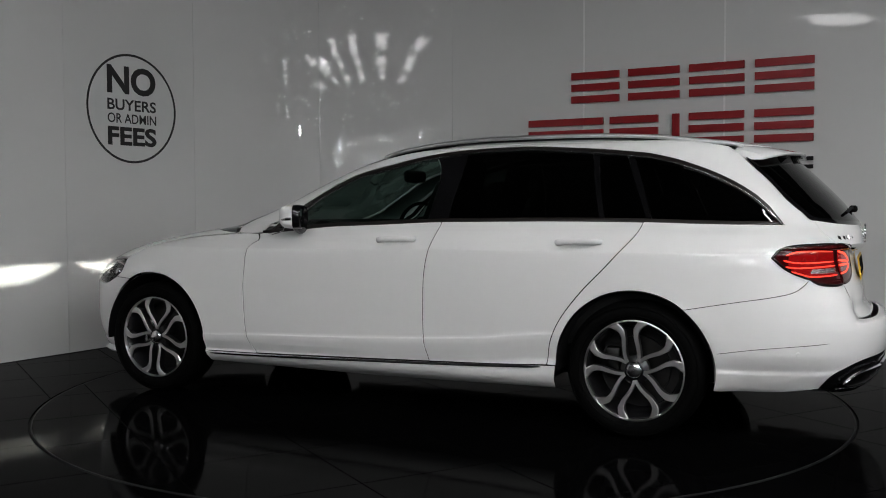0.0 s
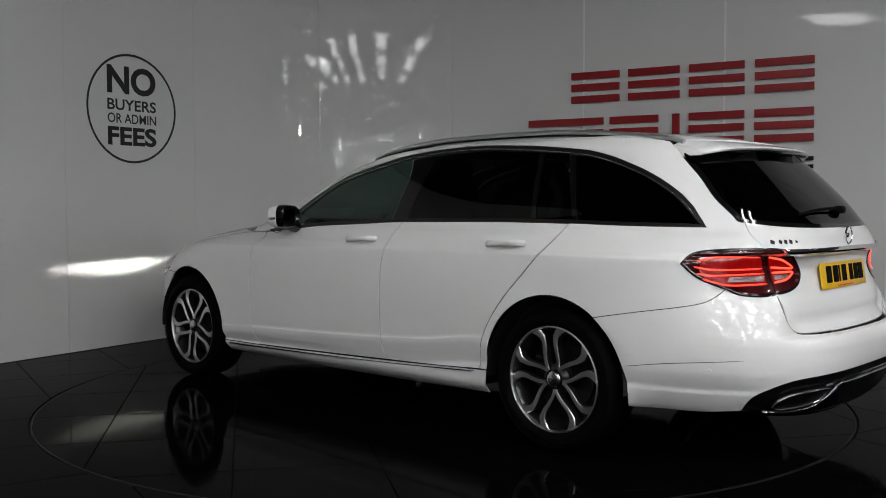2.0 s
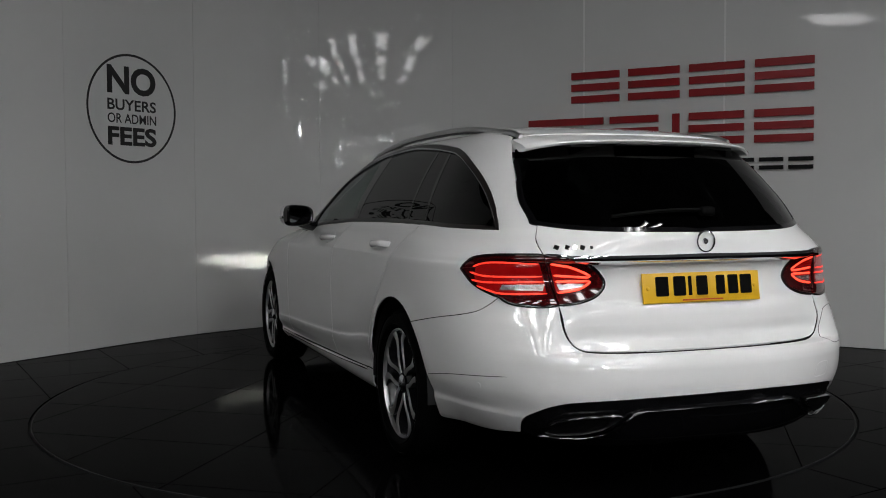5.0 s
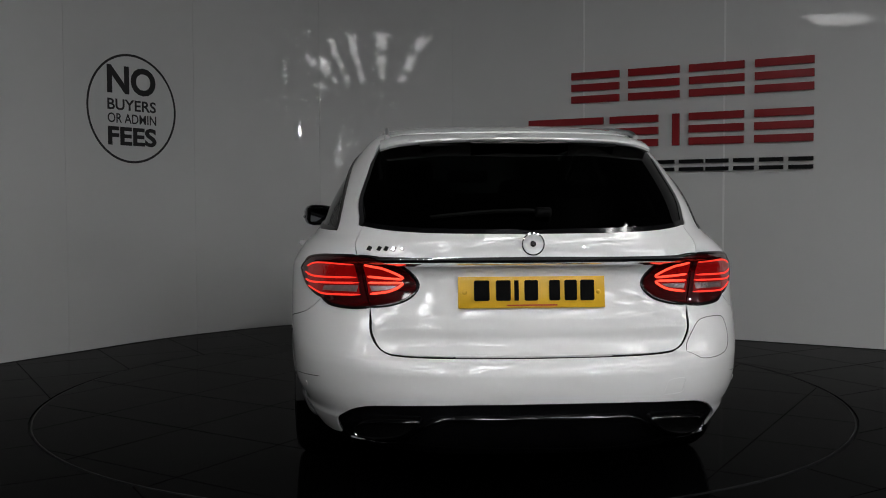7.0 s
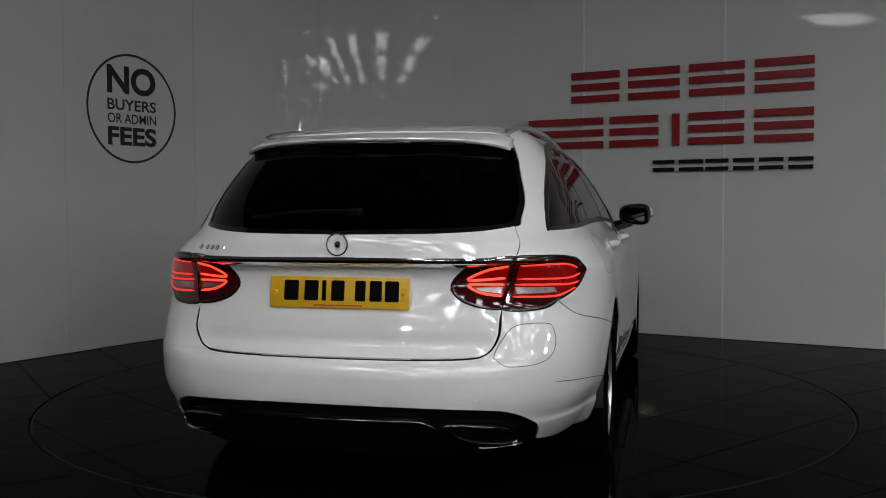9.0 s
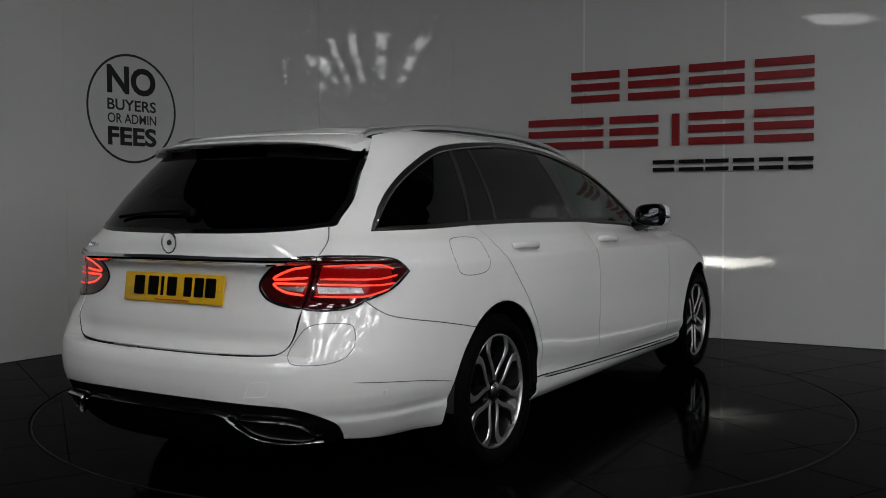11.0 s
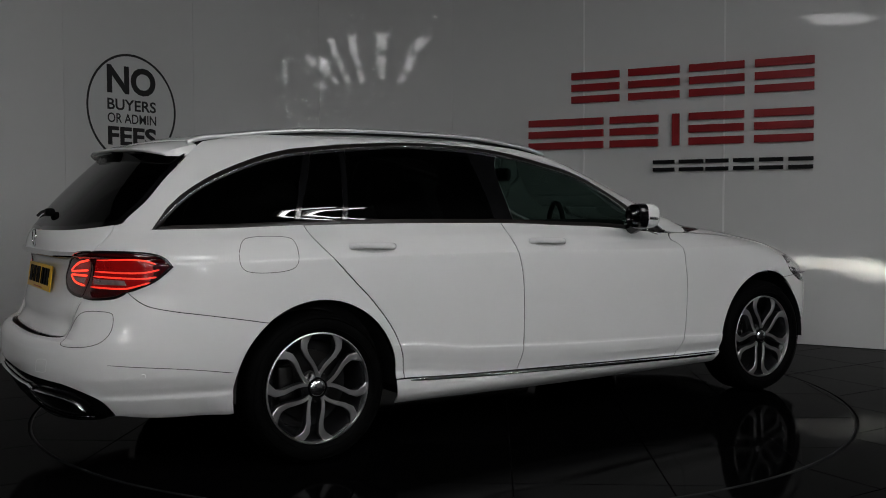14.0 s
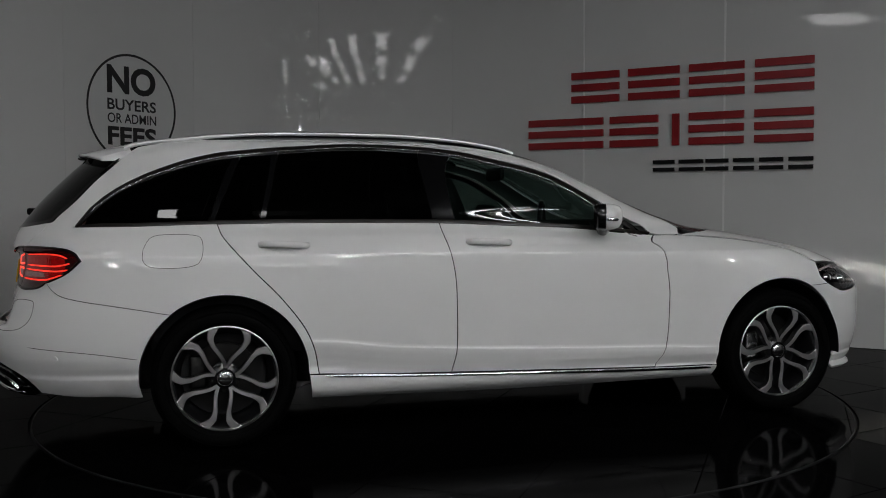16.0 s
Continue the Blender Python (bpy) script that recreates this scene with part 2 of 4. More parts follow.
def tile_mesh(name, poly, z, mat, parent, thick=0.012, lip=0.0015):
    """One tile from its outline, with a small chamfer."""
    c = np.mean(poly, axis=0)
    n = len(poly)
    inner = [c + (np.array(p) - c) * (1 - lip * 1.5 / max(0.02, np.linalg.norm(np.array(p) - c))) for p in poly]
    vs = [(p[0], p[1], z - thick) for p in poly] + [(p[0], p[1], z - lip) for p in poly] + [(p[0], p[1], z) for p in inner]
    fs = [tuple(range(2 * n, 3 * n))]
    for i in range(n):
        j = (i + 1) % n
        fs += [(i, j, n + j, n + i), (n + i, n + j, 2 * n + j, 2 * n + i)]
    return mesh_ob(name, vs, fs, mat, parent)


def circle_clip(poly, r, keep_in, steps=6):
    """Clip a convex polygon to the inside of a circle, with an arc for its round edge."""
    def inside(p):
        return math.hypot(*p) < r

    def cross(p, q):
        a, b = 0.0, 1.0
        pin = inside(p)
        for _ in range(30):
            m = (a + b) / 2
            s = (p[0] + (q[0] - p[0]) * m, p[1] + (q[1] - p[1]) * m)
            if inside(s) == pin:
                a = m
            else:
                b = m
        return (p[0] + (q[0] - p[0]) * a, p[1] + (q[1] - p[1]) * a)
    raw = clip_poly(poly, inside if keep_in else (lambda p: not inside(p)), cross)
    out = []
    for i, p in enumerate(raw):
        q = raw[(i + 1) % len(raw)]
        out.append(p)
        if abs(math.hypot(*p) - r) < 1e-4 and abs(math.hypot(*q) - r) < 1e-4:
            a0, a1 = math.atan2(p[1], p[0]), math.atan2(q[1], q[0])
            d = (a1 - a0 + math.pi) % (2 * math.pi) - math.pi
            for k in range(1, steps):
                out.append((r * math.cos(a0 + d * k / steps), r * math.sin(a0 + d * k / steps)))
    return out


def grid_tiles(angle, ox, oy, reach):
    c, s = math.cos(radians(angle)), math.sin(radians(angle))
    h = TILE_SIDE / 2 - 0.0015
    n = int(reach / TILE_SIDE) + 2
    for i in range(-n, n + 1):
        for j in range(-n, n + 1):
            cx, cy = ox + i * TILE_SIDE, oy + j * TILE_SIDE
            yield [(c * (cx + a) - s * (cy + b), s * (cx + a) + c * (cy + b)) for a, b in ((-h, -h), (h, -h), (h, h), (-h, h))]


def build_floor():
    n = 128
    ring = [(RING * math.cos(2 * math.pi * k / n), RING * math.sin(2 * math.pi * k / n)) for k in range(n)]
    vs = [(x, y, -0.013) for x, y in ring]
    outer = []
    for x, y in ring:
        k = min(6.2 / abs(x) if abs(x) > 1e-9 else 1e9, 12.2 / abs(y) if abs(y) > 1e-9 else 1e9)
        outer.append((x * k, min(y * k, 12.2), -0.013))
    vs += outer + [(x, y, -0.15) for x, y in ring]
    fs = [(i, (i + 1) % n, n + (i + 1) % n, n + i)[::-1] for i in range(n)] + [(i, (i + 1) % n, 2 * n + (i + 1) % n, 2 * n + i) for i in range(n)]
    floor = tagged(mesh_ob("floor", vs, fs, GROUT), "polished black tiled showroom floor with a round opening", "floor", kind="structure")
    pit = bmesh.new()
    bmesh.ops.create_circle(pit, cap_ends=True, radius=RING + 0.02, segments=96)
    pit.transform(Matrix.Translation((0, 0, -0.15)))
    tagged(part("turntable_pit", pit, BACKING, None, smooth=False), "dark pit under the turntable", "pit", kind="structure")
    for poly in grid_tiles(31.0, 0.12, 0.2, 8.0):
        x, y = np.mean(poly, axis=0)
        if not (-5.6 < x < 6.4 and -11.5 < y < 3.6) or all(math.hypot(*p) < RING + 0.008 for p in poly):
            continue
        if any(math.hypot(*p) < RING + 0.9 for p in poly):
            poly = circle_clip(poly, RING + 0.008, False, 7)
        if len(poly) > 2:
            tile_mesh("tile", poly, 0.0, TILE, floor)


def build_turntable():
    bm = bmesh.new()
    bmesh.ops.create_cone(bm, cap_ends=True, segments=128, radius1=RING - 0.010, radius2=RING - 0.010, depth=0.06)
    bm.transform(Matrix.Translation((0, 0, -0.043)))
    table = tagged(part("turntable", bm, GROUT, None, smooth=False), "round black tiled turntable set flush in the floor", "turntable")
    for poly in grid_tiles(54.3, 0.28, -0.06, RING):
        if any(math.hypot(*p) < RING - 0.012 for p in poly):
            poly = circle_clip(poly, RING - 0.011, True, 7)
            if len(poly) > 2:
                tile_mesh("tile", poly, 0.0, TILE, table)
    rim = lathe([(RING - 0.0098, -0.02), (RING - 0.004, -0.02), (RING - 0.004, 0.0005), (RING - 0.0098, 0.0005)], 128)
    rim.transform(pose(0, 0, 0, 90, 0, 0))
    part("edge_band", rim, SATIN_BLACK, table, "thin dark metal edge band")
    return table


# ---------------------------------------------------------------- signs on the wall
def text_geometry(words, bold=0.0):
    cu = bpy.data.curves.new("words", "FONT")
    cu.body = words
    cu.offset = bold
    cu.resolution_u = 4
    ob = bpy.data.objects.new("words", cu)
    scene.collection.objects.link(ob)
    me = bpy.data.meshes.new_from_object(ob.evaluated_get(bpy.context.evaluated_depsgraph_get()))
    vs = np.array([v.co[:2] for v in me.vertices])
    fs = [tuple(p.vertices) for p in me.polygons]
    bpy.data.objects.remove(ob)
    return vs, fs


def wall_words(name, words, u0, u1, z0, z1, mat, parent, bold, label):
    vs, fs = text_geometry(words, bold)
    lo, hi = vs.min(0), vs.max(0)
    vs = (vs - lo) / (hi - lo)
    pts = [on_wall(u0 + (u1 - u0) * a, z0 + (z1 - z0) * b, 0.003) for a, b in vs]
    return mesh_ob(name, pts, fs, mat, parent, label)


def build_round_sign():
    uc, zc, ru, rz = wall_at(-2.43, 1.985), 1.857, 0.428, 0.428
    vs, fs = [], []
    n = 96
    for k in range(n):
        a = 2 * math.pi * k / n
        for r in (1.0, 0.957):
            vs.append(on_wall(uc + ru * r * math.cos(a), zc + rz * r * math.sin(a), 0.003))
    for k in range(n):
        a, b = 2 * k, 2 * ((k + 1) % n)
        fs.append((a, b, b + 1, a + 1))
    sign = tagged(mesh_ob("round_wall_sign", vs, fs, VINYL), "black vinyl round notice about fees on the white wall", "sign")
    for words, z0, z1, hw, bold in (("NO", 0.108, 0.330, 0.235, 0.035), ("BUYERS", -0.018, 0.070, 0.235, 0.02),
                                    ("OR ADMIN", -0.118, -0.042, 0.235, 0.012), ("FEES", -0.292, -0.145, 0.235, 0.035)):
        wall_words("text_line", words, uc - hw, uc + hw, zc + z0, zc + z1, VINYL, sign, bold, "")


def build_bar_sign(label, runs, z0, z1, mat, bars):
    """A raised acrylic sign: each of its characters stands as a plain stack of horizontal bars."""
    base = None
    for a, b in runs:
        for lo, hi in (bars if b - a > 0.1 else ((0.0, 1.0),)):
            vs, fs = wall_slab(a, b, z0 + (z1 - z0) * lo, z0 + (z1 - z0) * hi, 0.034, 0.010, 3)
            if base is None:
                base = tagged(mesh_ob("wall_sign", vs, fs, mat), label, "sign", "raised wall signs")
            else:
                mesh_ob("sign_bar", vs, fs, mat, base)
    return base


# ---------------------------------------------------------------- ceiling lights
def build_ceiling_panel():
    bm = block(0, 0, 0, 0.58, 1.50, 0.05, 0.008, 2)
    light = tagged(part("ceiling_light", bm, FIXTURE, None), "lit white oblong ceiling light", "ceiling light", "ceiling lights")
    part("diffuser", block(0, 0, -0.028, 0.50, 1.40, 0.008), PANEL_LIGHT, light, "glowing white diffuser", smooth=False)
    return light


def build_tube_light(wall=False, length=1.55):
    bm = block(0, 0, 0, length, 0.09, 0.06, 0.008, 2)
    light = tagged(part("tube_light", bm, FIXTURE, None), "lit white tube light fixed to the dark wall" if wall else "lit white tube light hung under the ceiling", "tube light", "tube lights")
    t = tube([(0.035 - length / 2, 0, -0.05), (length / 2 - 0.035, 0, -0.05)], 0.019, 12)
    part("tube", t, TUBE_LIGHT, light, "glowing tube")
    for x in () if wall else (-0.55, 0.55):
        part("rod", tube([(x, 0, 0.02), (x, 0, 0.5)], 0.006, 6), FIXTURE, light)
    return light


def build_spot(drop):
    """A bright globe lamp on a rod from the ceiling; its origin is the globe's middle."""
    bm = lathe([(0.0005, 0.13), (0.03, 0.125), (0.05, 0.10), (0.055, 0.06), (0.05, 0.06), (0.0005, 0.10)], 32, False)
    bm.transform(pose(0, 0, 0, 90, 0, 0))
    light = tagged(part("pendant_lamp", bm, SATIN_BLACK, None), "lit white globe lamp hung from the ceiling", "pendant lamp", "pendant lamps")
    g = bmesh.new()
    bmesh.ops.create_uvsphere(g, u_segments=24, v_segments=16, radius=0.085)
    part("globe", g, SPOT_LIGHT, light, "glowing globe")
    part("rod", tube([(0, 0, 0.12), (0, 0, drop)], 0.008, 8), SATIN_BLACK, light)
    return light


# ---------------------------------------------------------------- the shape of the car's skin
# Car space: x forward from the rear axle, y to the left, z up. The skin is a run s round the car at each height z:
# s > 0 runs forward along the side, s < 0 is the angle round the tail.
def curve(pts):
    xs, ys = np.array([p[0] for p in pts], float), np.array([p[1] for p in pts], float)
    h = np.diff(xs)
    d = np.diff(ys) / h
    mid = np.where(d[:-1] * d[1:] > 0, 2 * d[:-1] * d[1:] / np.where(d[:-1] + d[1:] == 0, 1, d[:-1] + d[1:]), 0)
    m = np.concatenate([[d[0]], mid, [d[-1]]])

    def f(q):
        q = np.clip(np.asarray(q, float), xs[0], xs[-1])
        i = np.clip(np.searchsorted(xs, q) - 1, 0, len(h) - 1)
        u = (q - xs[i]) / h[i]
        return ((2 * u ** 3 - 3 * u ** 2 + 1) * ys[i] + (u ** 3 - 2 * u ** 2 + u) * h[i] * m[i]
                + (-2 * u ** 3 + 3 * u ** 2) * ys[i + 1] + (u ** 3 - u ** 2) * h[i] * m[i + 1])
    return f


half_width = curve([(.15, .74), (.19, .80), (.22, .845), (.25, .867), (.275, .873), (.30, .868), (.33, .875), (.37, .8845), (.41, .891), (.44, .894), (.5, .8968),
                    (.6, .9005), (.7, .903), (.8, .9005), (.85, .8962), (.868, .8932), (.88, .8868), (.9, .8755), (.95, .842), (.99, .80), (1.01, .785), (1.1, .748),
                    (1.2, .694), (1.3, .628), (1.36, .58), (1.395, .535), (1.415, .48), (1.43, .40), (1.44, .27), (1.445, .02)])
rear_end = curve([(.15, -.86), (.2, -.95), (.27, -1.02), (.36, -1.06), (.46, -1.075), (.53, -1.07), (.56, -1.06), (.6, -1.035),
                  (.66, -.995), (.71, -.955), (.75, -.932), (.84, -.915), (.88, -.925), (.9, -.955), (.955, -.95), (1.0, -.93), (1.03, -.91),
                  (1.1, -.855), (1.2, -.76), (1.3, -.655), (1.36, -.585), (1.385, -.5), (1.41, -.36), (1.43, -.16), (1.44, -.05), (1.445, -.01)])
front_end = curve([(.15, 3.5), (.2, 3.58), (.3, 3.625), (.45, 3.65), (.6, 3.65), (.68, 3.60), (.755, 3.5), (.82, 3.35), (.885, 3.1),
                   (.94, 2.78), (.975, 2.52), (1.0, 2.41), (1.1, 2.14), (1.2, 1.93), (1.3, 1.71), (1.36, 1.55), (1.40, 1.41), (1.42, 1.27),
                   (1.434, 1.05), (1.442, .85), (1.445, .45)])
rear_n = curve([(.2, 3.2), (.6, 3.35), (.85, 3.5), (1.0, 3.0), (1.3, 3.0), (1.445, 2.5)])
front_n = curve([(.2, 3.2), (.6, 3.2), (.75, 3.4), (.9, 4.2), (.97, 5.0), (1.02, 6.5), (1.3, 6.5), (1.40, 5), (1.445, 3)])
front_c = curve([(.2, 2.4), (.7, 2.4), (.85, 1.8), (.95, 1.3), (1.0, 1.1), (1.2, .8), (1.4, .6), (1.445, .4)])
crease = curve([(.15, 0), (.33, .0015), (.37, .0045), (.40, .0062), (.42, .0052), (.430, .0012), (.44, 0), (.6, 0), (1.445, 0)])
hatch_step = curve([(.52, 0), (.555, .01), (.572, .065), (.6, .067), (.66, .036), (.71, .008), (.75, 0), (.8, 0)])
crease_z = curve([(-1, .475), (.4, .475), (.766, .435), (1.07, .416), (1.62, .392), (2.17, .376), (2.4, .364), (3.6, .364)])
BACK = -math.pi / 2


def tuck_at(s, z):
    return (.422 - crease_z(s)) * np.clip(np.minimum((z - .26) / .07, (.62 - z) / .12), 0, 1)


def skin(s, z):
    s, z = np.broadcast_arrays(np.asarray(s, float), np.asarray(z, float))
    drop = .045 * np.clip((s - .95) / 1.0, 0, 1) ** 1.5 * np.clip(np.minimum((z - .84) / .06, (1.3 - z) / .2), 0, 1)
    zc = z + drop + tuck_at(s, z)
    w = half_width(zc) + crease(zc) * np.clip((s - .3) / .12, 0, 1) * np.clip((2.9 - s) / .3, 0, 1)
    w = w - .085 * np.clip((.43 - z) / .2, 0, 1) ** 1.7 * np.clip((-s - .2) / .35, 0, 1)
    for c in (0., 2.84):
        d = np.hypot(np.where(s < 0, s * .85, s) - c, z - .325)
        w = w + .006 * np.exp(-((d - .37) / .05) ** 2) * np.clip((.8 - z) / .2, 0, 1)
    th, n = np.clip(-s, 0, np.pi), rear_n(z)
    k = np.clip((np.minimum(th, np.pi - th) - .93) / .17, 0, 1)
    a = -rear_end(z) - hatch_step(z) * k * k * (3 - 2 * k)
    r = (np.abs(np.sin(th) / a) ** n + np.abs(np.cos(th) / w) ** n) ** (-1 / n)
    c0 = front_c(z)
    run, nf = front_end(z) - c0, front_n(z)
    ph = np.clip(np.clip(s - c0, 0, None) * (np.pi / 2) / run, 0, np.pi)
    rf = (np.abs(np.sin(ph) / run) ** nf + np.abs(np.cos(ph) / w) ** nf) ** (-1 / nf)
    x = np.where(s < 0, -r * np.sin(th), np.where(s > c0, c0 + rf * np.sin(ph), s))
    y = np.where(s < 0, r * np.cos(th), np.where(s > c0, rf * np.cos(ph), w))
    return np.stack([x, y, z], -1)


def skin_normal(s, z, e=1e-3):
    u = skin(s + e, z) - skin(s - e, z)
    v = skin(s, np.minimum(z + e, 1.445)) - skin(s, z - e)
    n = np.cross(v, u)
    return n / np.maximum(np.linalg.norm(n, axis=-1, keepdims=True), 1e-12)


def run_at(x, z):
    """The s whose skin lies at x (side and front)."""
    a, b = 0.0, float(front_end(z))
    for _ in range(40):
        m = (a + b) / 2
        if float(skin(m, z)[0]) < x:
            a = m
        else:
            b = m
    return (a + b) / 2


AXIS = Vector((1.2955, 0.1684, 0.0))


def shift(points):
    return np.asarray(points, float) - np.array(AXIS)


def inset(poly, gap):
    p = np.array(poly, float)
    sc = np.where(p[:, 0] < 0, 0.87, 1.0)
    q = np.stack([p[:, 0] * sc, p[:, 1]], 1)
    area = np.sum(q[:, 0] * np.roll(q[:, 1], -1) - np.roll(q[:, 0], -1) * q[:, 1])
    t0, t1 = q - np.roll(q, 1, 0), np.roll(q, -1, 0) - q
    t0 /= np.maximum(np.linalg.norm(t0, axis=1, keepdims=True), 1e-9)
    t1 /= np.maximum(np.linalg.norm(t1, axis=1, keepdims=True), 1e-9)
    n0, n1 = np.stack([-t0[:, 1], t0[:, 0]], 1), np.stack([-t1[:, 1], t1[:, 0]], 1)
    b = n0 + n1
    b /= np.maximum((b * n0).sum(1, keepdims=True), 0.5)
    q = q + b * gap * (1 if area > 0 else -1)
    q[:, 0] /= sc
    return q


def panel(name, poly, mat, parent, side=1, off=0.0, depth=0.006, centre=False, label="", step=0.035, gap=0.0026, levels=()):
    """A body panel: an outline on the skin (s, z), curved with it, with a folded edge. side -1 mirrors it; centre joins both halves."""
    flat = inset(poly, gap) if gap else np.array(poly, float)
    if centre:
        for i in range(len(flat)):
            s, z = poly[i]
            mid = BACK if s < 0 else float(front_end(z))
            if abs(s - mid) < 1e-4:
                flat[i][0] = BACK if s < 0 else float(front_end(flat[i][1]))
    bm = bmesh.new()
    vs = [bm.verts.new((p[0], p[1], 0)) for p in flat]
    from_tris = bpy_tessellate([Vector((p[0], p[1], 0)) for p in flat])
    for t in from_tris:
        try:
            bm.faces.new([vs[i] for i in t])
        except ValueError:
            pass
    lo, hi = flat.min(0), flat.max(0)
    cuts = [((k * step, 0, 0), (1, 0, 0)) for k in range(math.ceil(lo[0] / step), math.floor(hi[0] / step) + 1)]
    rows = list(levels) or [k * step for k in range(math.ceil(lo[1] / step), math.floor(hi[1] / step) + 1)] + [.36 + .0085 * k for k in range(17)] + [.848, .858, .863, .868, .873, .88] + [.89 + .011 * k for k in range(6)]
    creased = name in ("rear_door", "front_door", "front_wing")
    if creased:
        rows = [.3, .34, .37, .39, .405, .415, .422, .426, .43, .435, .44, .455, .475] + [.5 + .035 * k for k in range(10)] + [.848, .858, .863, .868, .873, .88] + [.89 + .011 * k for k in range(6)]

    def cut(planes):
        for co, no in planes:
            bmesh.ops.bisect_plane(bm, geom=bm.verts[:] + bm.edges[:] + bm.faces[:], plane_co=co, plane_no=no, dist=1e-5)
    cut(cuts)
    if creased:  # rows run along the slanting crease
        for v in bm.verts:
            v.co.y += float(tuck_at(v.co.x, v.co.y))
    cut([((0, z, 0), (0, 1, 0)) for z in rows])
    bmesh.ops.remove_doubles(bm, verts=bm.verts[:], dist=1e-5)
    bm.verts.index_update()
    sz = np.array([v.co[:2] for v in bm.verts])
    if creased:
        a, b = sz[:, 1] - .1, sz[:, 1] + .1
        for _ in range(40):
            m = (a + b) / 2
            under = m + tuck_at(sz[:, 0], m) < sz[:, 1]
            a, b = np.where(under, m, a), np.where(under, b, m)
        sz[:, 1] = (a + b) / 2
    faces = [[v.index for v in f.verts] for f in bm.faces]
    border = [([v.index for v in e.verts], [v.index for v in e.link_faces[0].verts]) for e in bm.edges if len(e.link_faces) == 1]
    bm.free()
    nor = skin_normal(sz[:, 0], sz[:, 1])
    pos = skin(sz[:, 0], sz[:, 1]) + nor * off
    if centre:
        mid = np.abs(pos[:, 1]) < 2e-3
        pos[mid, 1] = 0
    verts, loops, out = [], [], []

    def emit(flip):
        base = len(verts)
        p, n = pos.copy(), nor.copy()
        if flip:
            p[:, 1] *= -1
            n[:, 1] *= -1
        k = len(p)
        verts.extend(shift(p))
        verts.extend(shift(p - n * depth))
        for f in faces:
            a = sum(np.cross(p[f[i]] - p[f[0]], p[f[i + 1]] - p[f[0]]) for i in range(1, len(f) - 1))
            g = f if a @ n[f].mean(0) > 0 else f[::-1]
            out.append([base + i for i in g])
            loops.extend(n[i] for i in g)
        if depth:
            for (a, b), own in border:
                if centre and mid[a] and mid[b]:
                    continue
                q = [a, b, k + b, k + a]
                fn = np.cross(p[b] - p[a], -n[b] * depth)
                ln = np.linalg.norm(fn)
                if ln < 1e-12:
                    continue
                fn = fn / ln
                if fn @ ((p[a] + p[b]) / 2 - p[own].mean(0)) < 0:
                    fn, q = -fn, q[::-1]
                out.append([base + i for i in q])
                loops.extend([fn] * 4)
    if centre:
        emit(False)
        emit(True)
    else:
        emit(side < 0)
    me = bpy.data.meshes.new(name)
    me.from_pydata([tuple(v) for v in verts], [], out)
    me.materials.append(mat)
    me.polygons.foreach_set("use_smooth", [True] * len(me.polygons))
    if len(me.loops) == len(loops):
        me.normals_split_custom_set([tuple(n) for n in loops])
    ob = new(name, me)
    ob.parent = parent
    return tagged(ob, label)


def bpy_tessellate(poly):
    from mathutils.geometry import tessellate_polygon
    return tessellate_polygon([poly])


def strip(name, line, width, mat, parent, side=1, off=0.004, thick=0.006, label="", both=False):
    """A moulding that follows the skin along a line of (s, z)."""
    line = np.array(line, float)
    bm = bmesh.new()
    for flip in ((False, True) if both else (side < 0,)):
        nor = skin_normal(line[:, 0], line[:, 1])
        p = skin(line[:, 0], line[:, 1])
        d = np.gradient(p, axis=0)
        d /= np.maximum(np.linalg.norm(d, axis=1, keepdims=True), 1e-9)
        across = np.cross(nor, d)
        rows = []
        for i in range(len(p)):
            w = width / 2 * (0.35 if i in (0, len(p) - 1) else 1.0)
            sec = [p[i] - across[i] * w + nor[i] * (off - thick), p[i] - across[i] * w + nor[i] * (off * 0.7),
                   p[i] - across[i] * w * 0.6 + nor[i] * off, p[i] + across[i] * w * 0.6 + nor[i] * off,
                   p[i] + across[i] * w + nor[i] * (off * 0.7), p[i] + across[i] * w + nor[i] * (off - thick)]
            if flip:
                sec = [q * np.array([1, -1, 1]) for q in sec]
            rows.append([bm.verts.new(shift(q)) for q in sec])
        for a, b in zip(rows, rows[1:]):
            for k in range(6):
                bm.faces.new((a[k], a[(k + 1) % 6], b[(k + 1) % 6], b[k]))
        bm.faces.new(rows[0])
        bm.faces.new(rows[-1][::-1])
    return part(name, bm, mat, parent, label, sharp=50)


def at_car(bm):
    bm.transform(Matrix.Translation(-AXIS))
    return bm


# lines on the skin that neighbouring panels share
BELT = [(-.74, 1.000), (-.45, 1.003), (0, 1.012), (.32, 1.015), (1.0, 1.009), (1.37, .994), (1.64, .982), (1.886, .957), (2.05, .942)]
belt_z = curve(BELT)
WIN_TOP = [(-.74, 1.000), (-.715, 1.05), (-.64, 1.14), (-.52, 1.215), (-.37, 1.27), (-.18, 1.315), (.15, 1.358), (.345, 1.376), (.68, 1.394),
           (.917, 1.384), (1.05, 1.365), (1.253, 1.306), (1.375, 1.262), (1.476, 1.208), (1.61, 1.126), (1.78, 1.028), (1.93, .975), (2.05, .942)]
SCREEN_EDGE = [(2.17, .938), (2.06, .975), (1.87, 1.04), (1.70, 1.13), (1.565, 1.21), (1.46, 1.268), (1.34, 1.315), (1.15, 1.374), (1.02, 1.396), (.9, 1.406)]
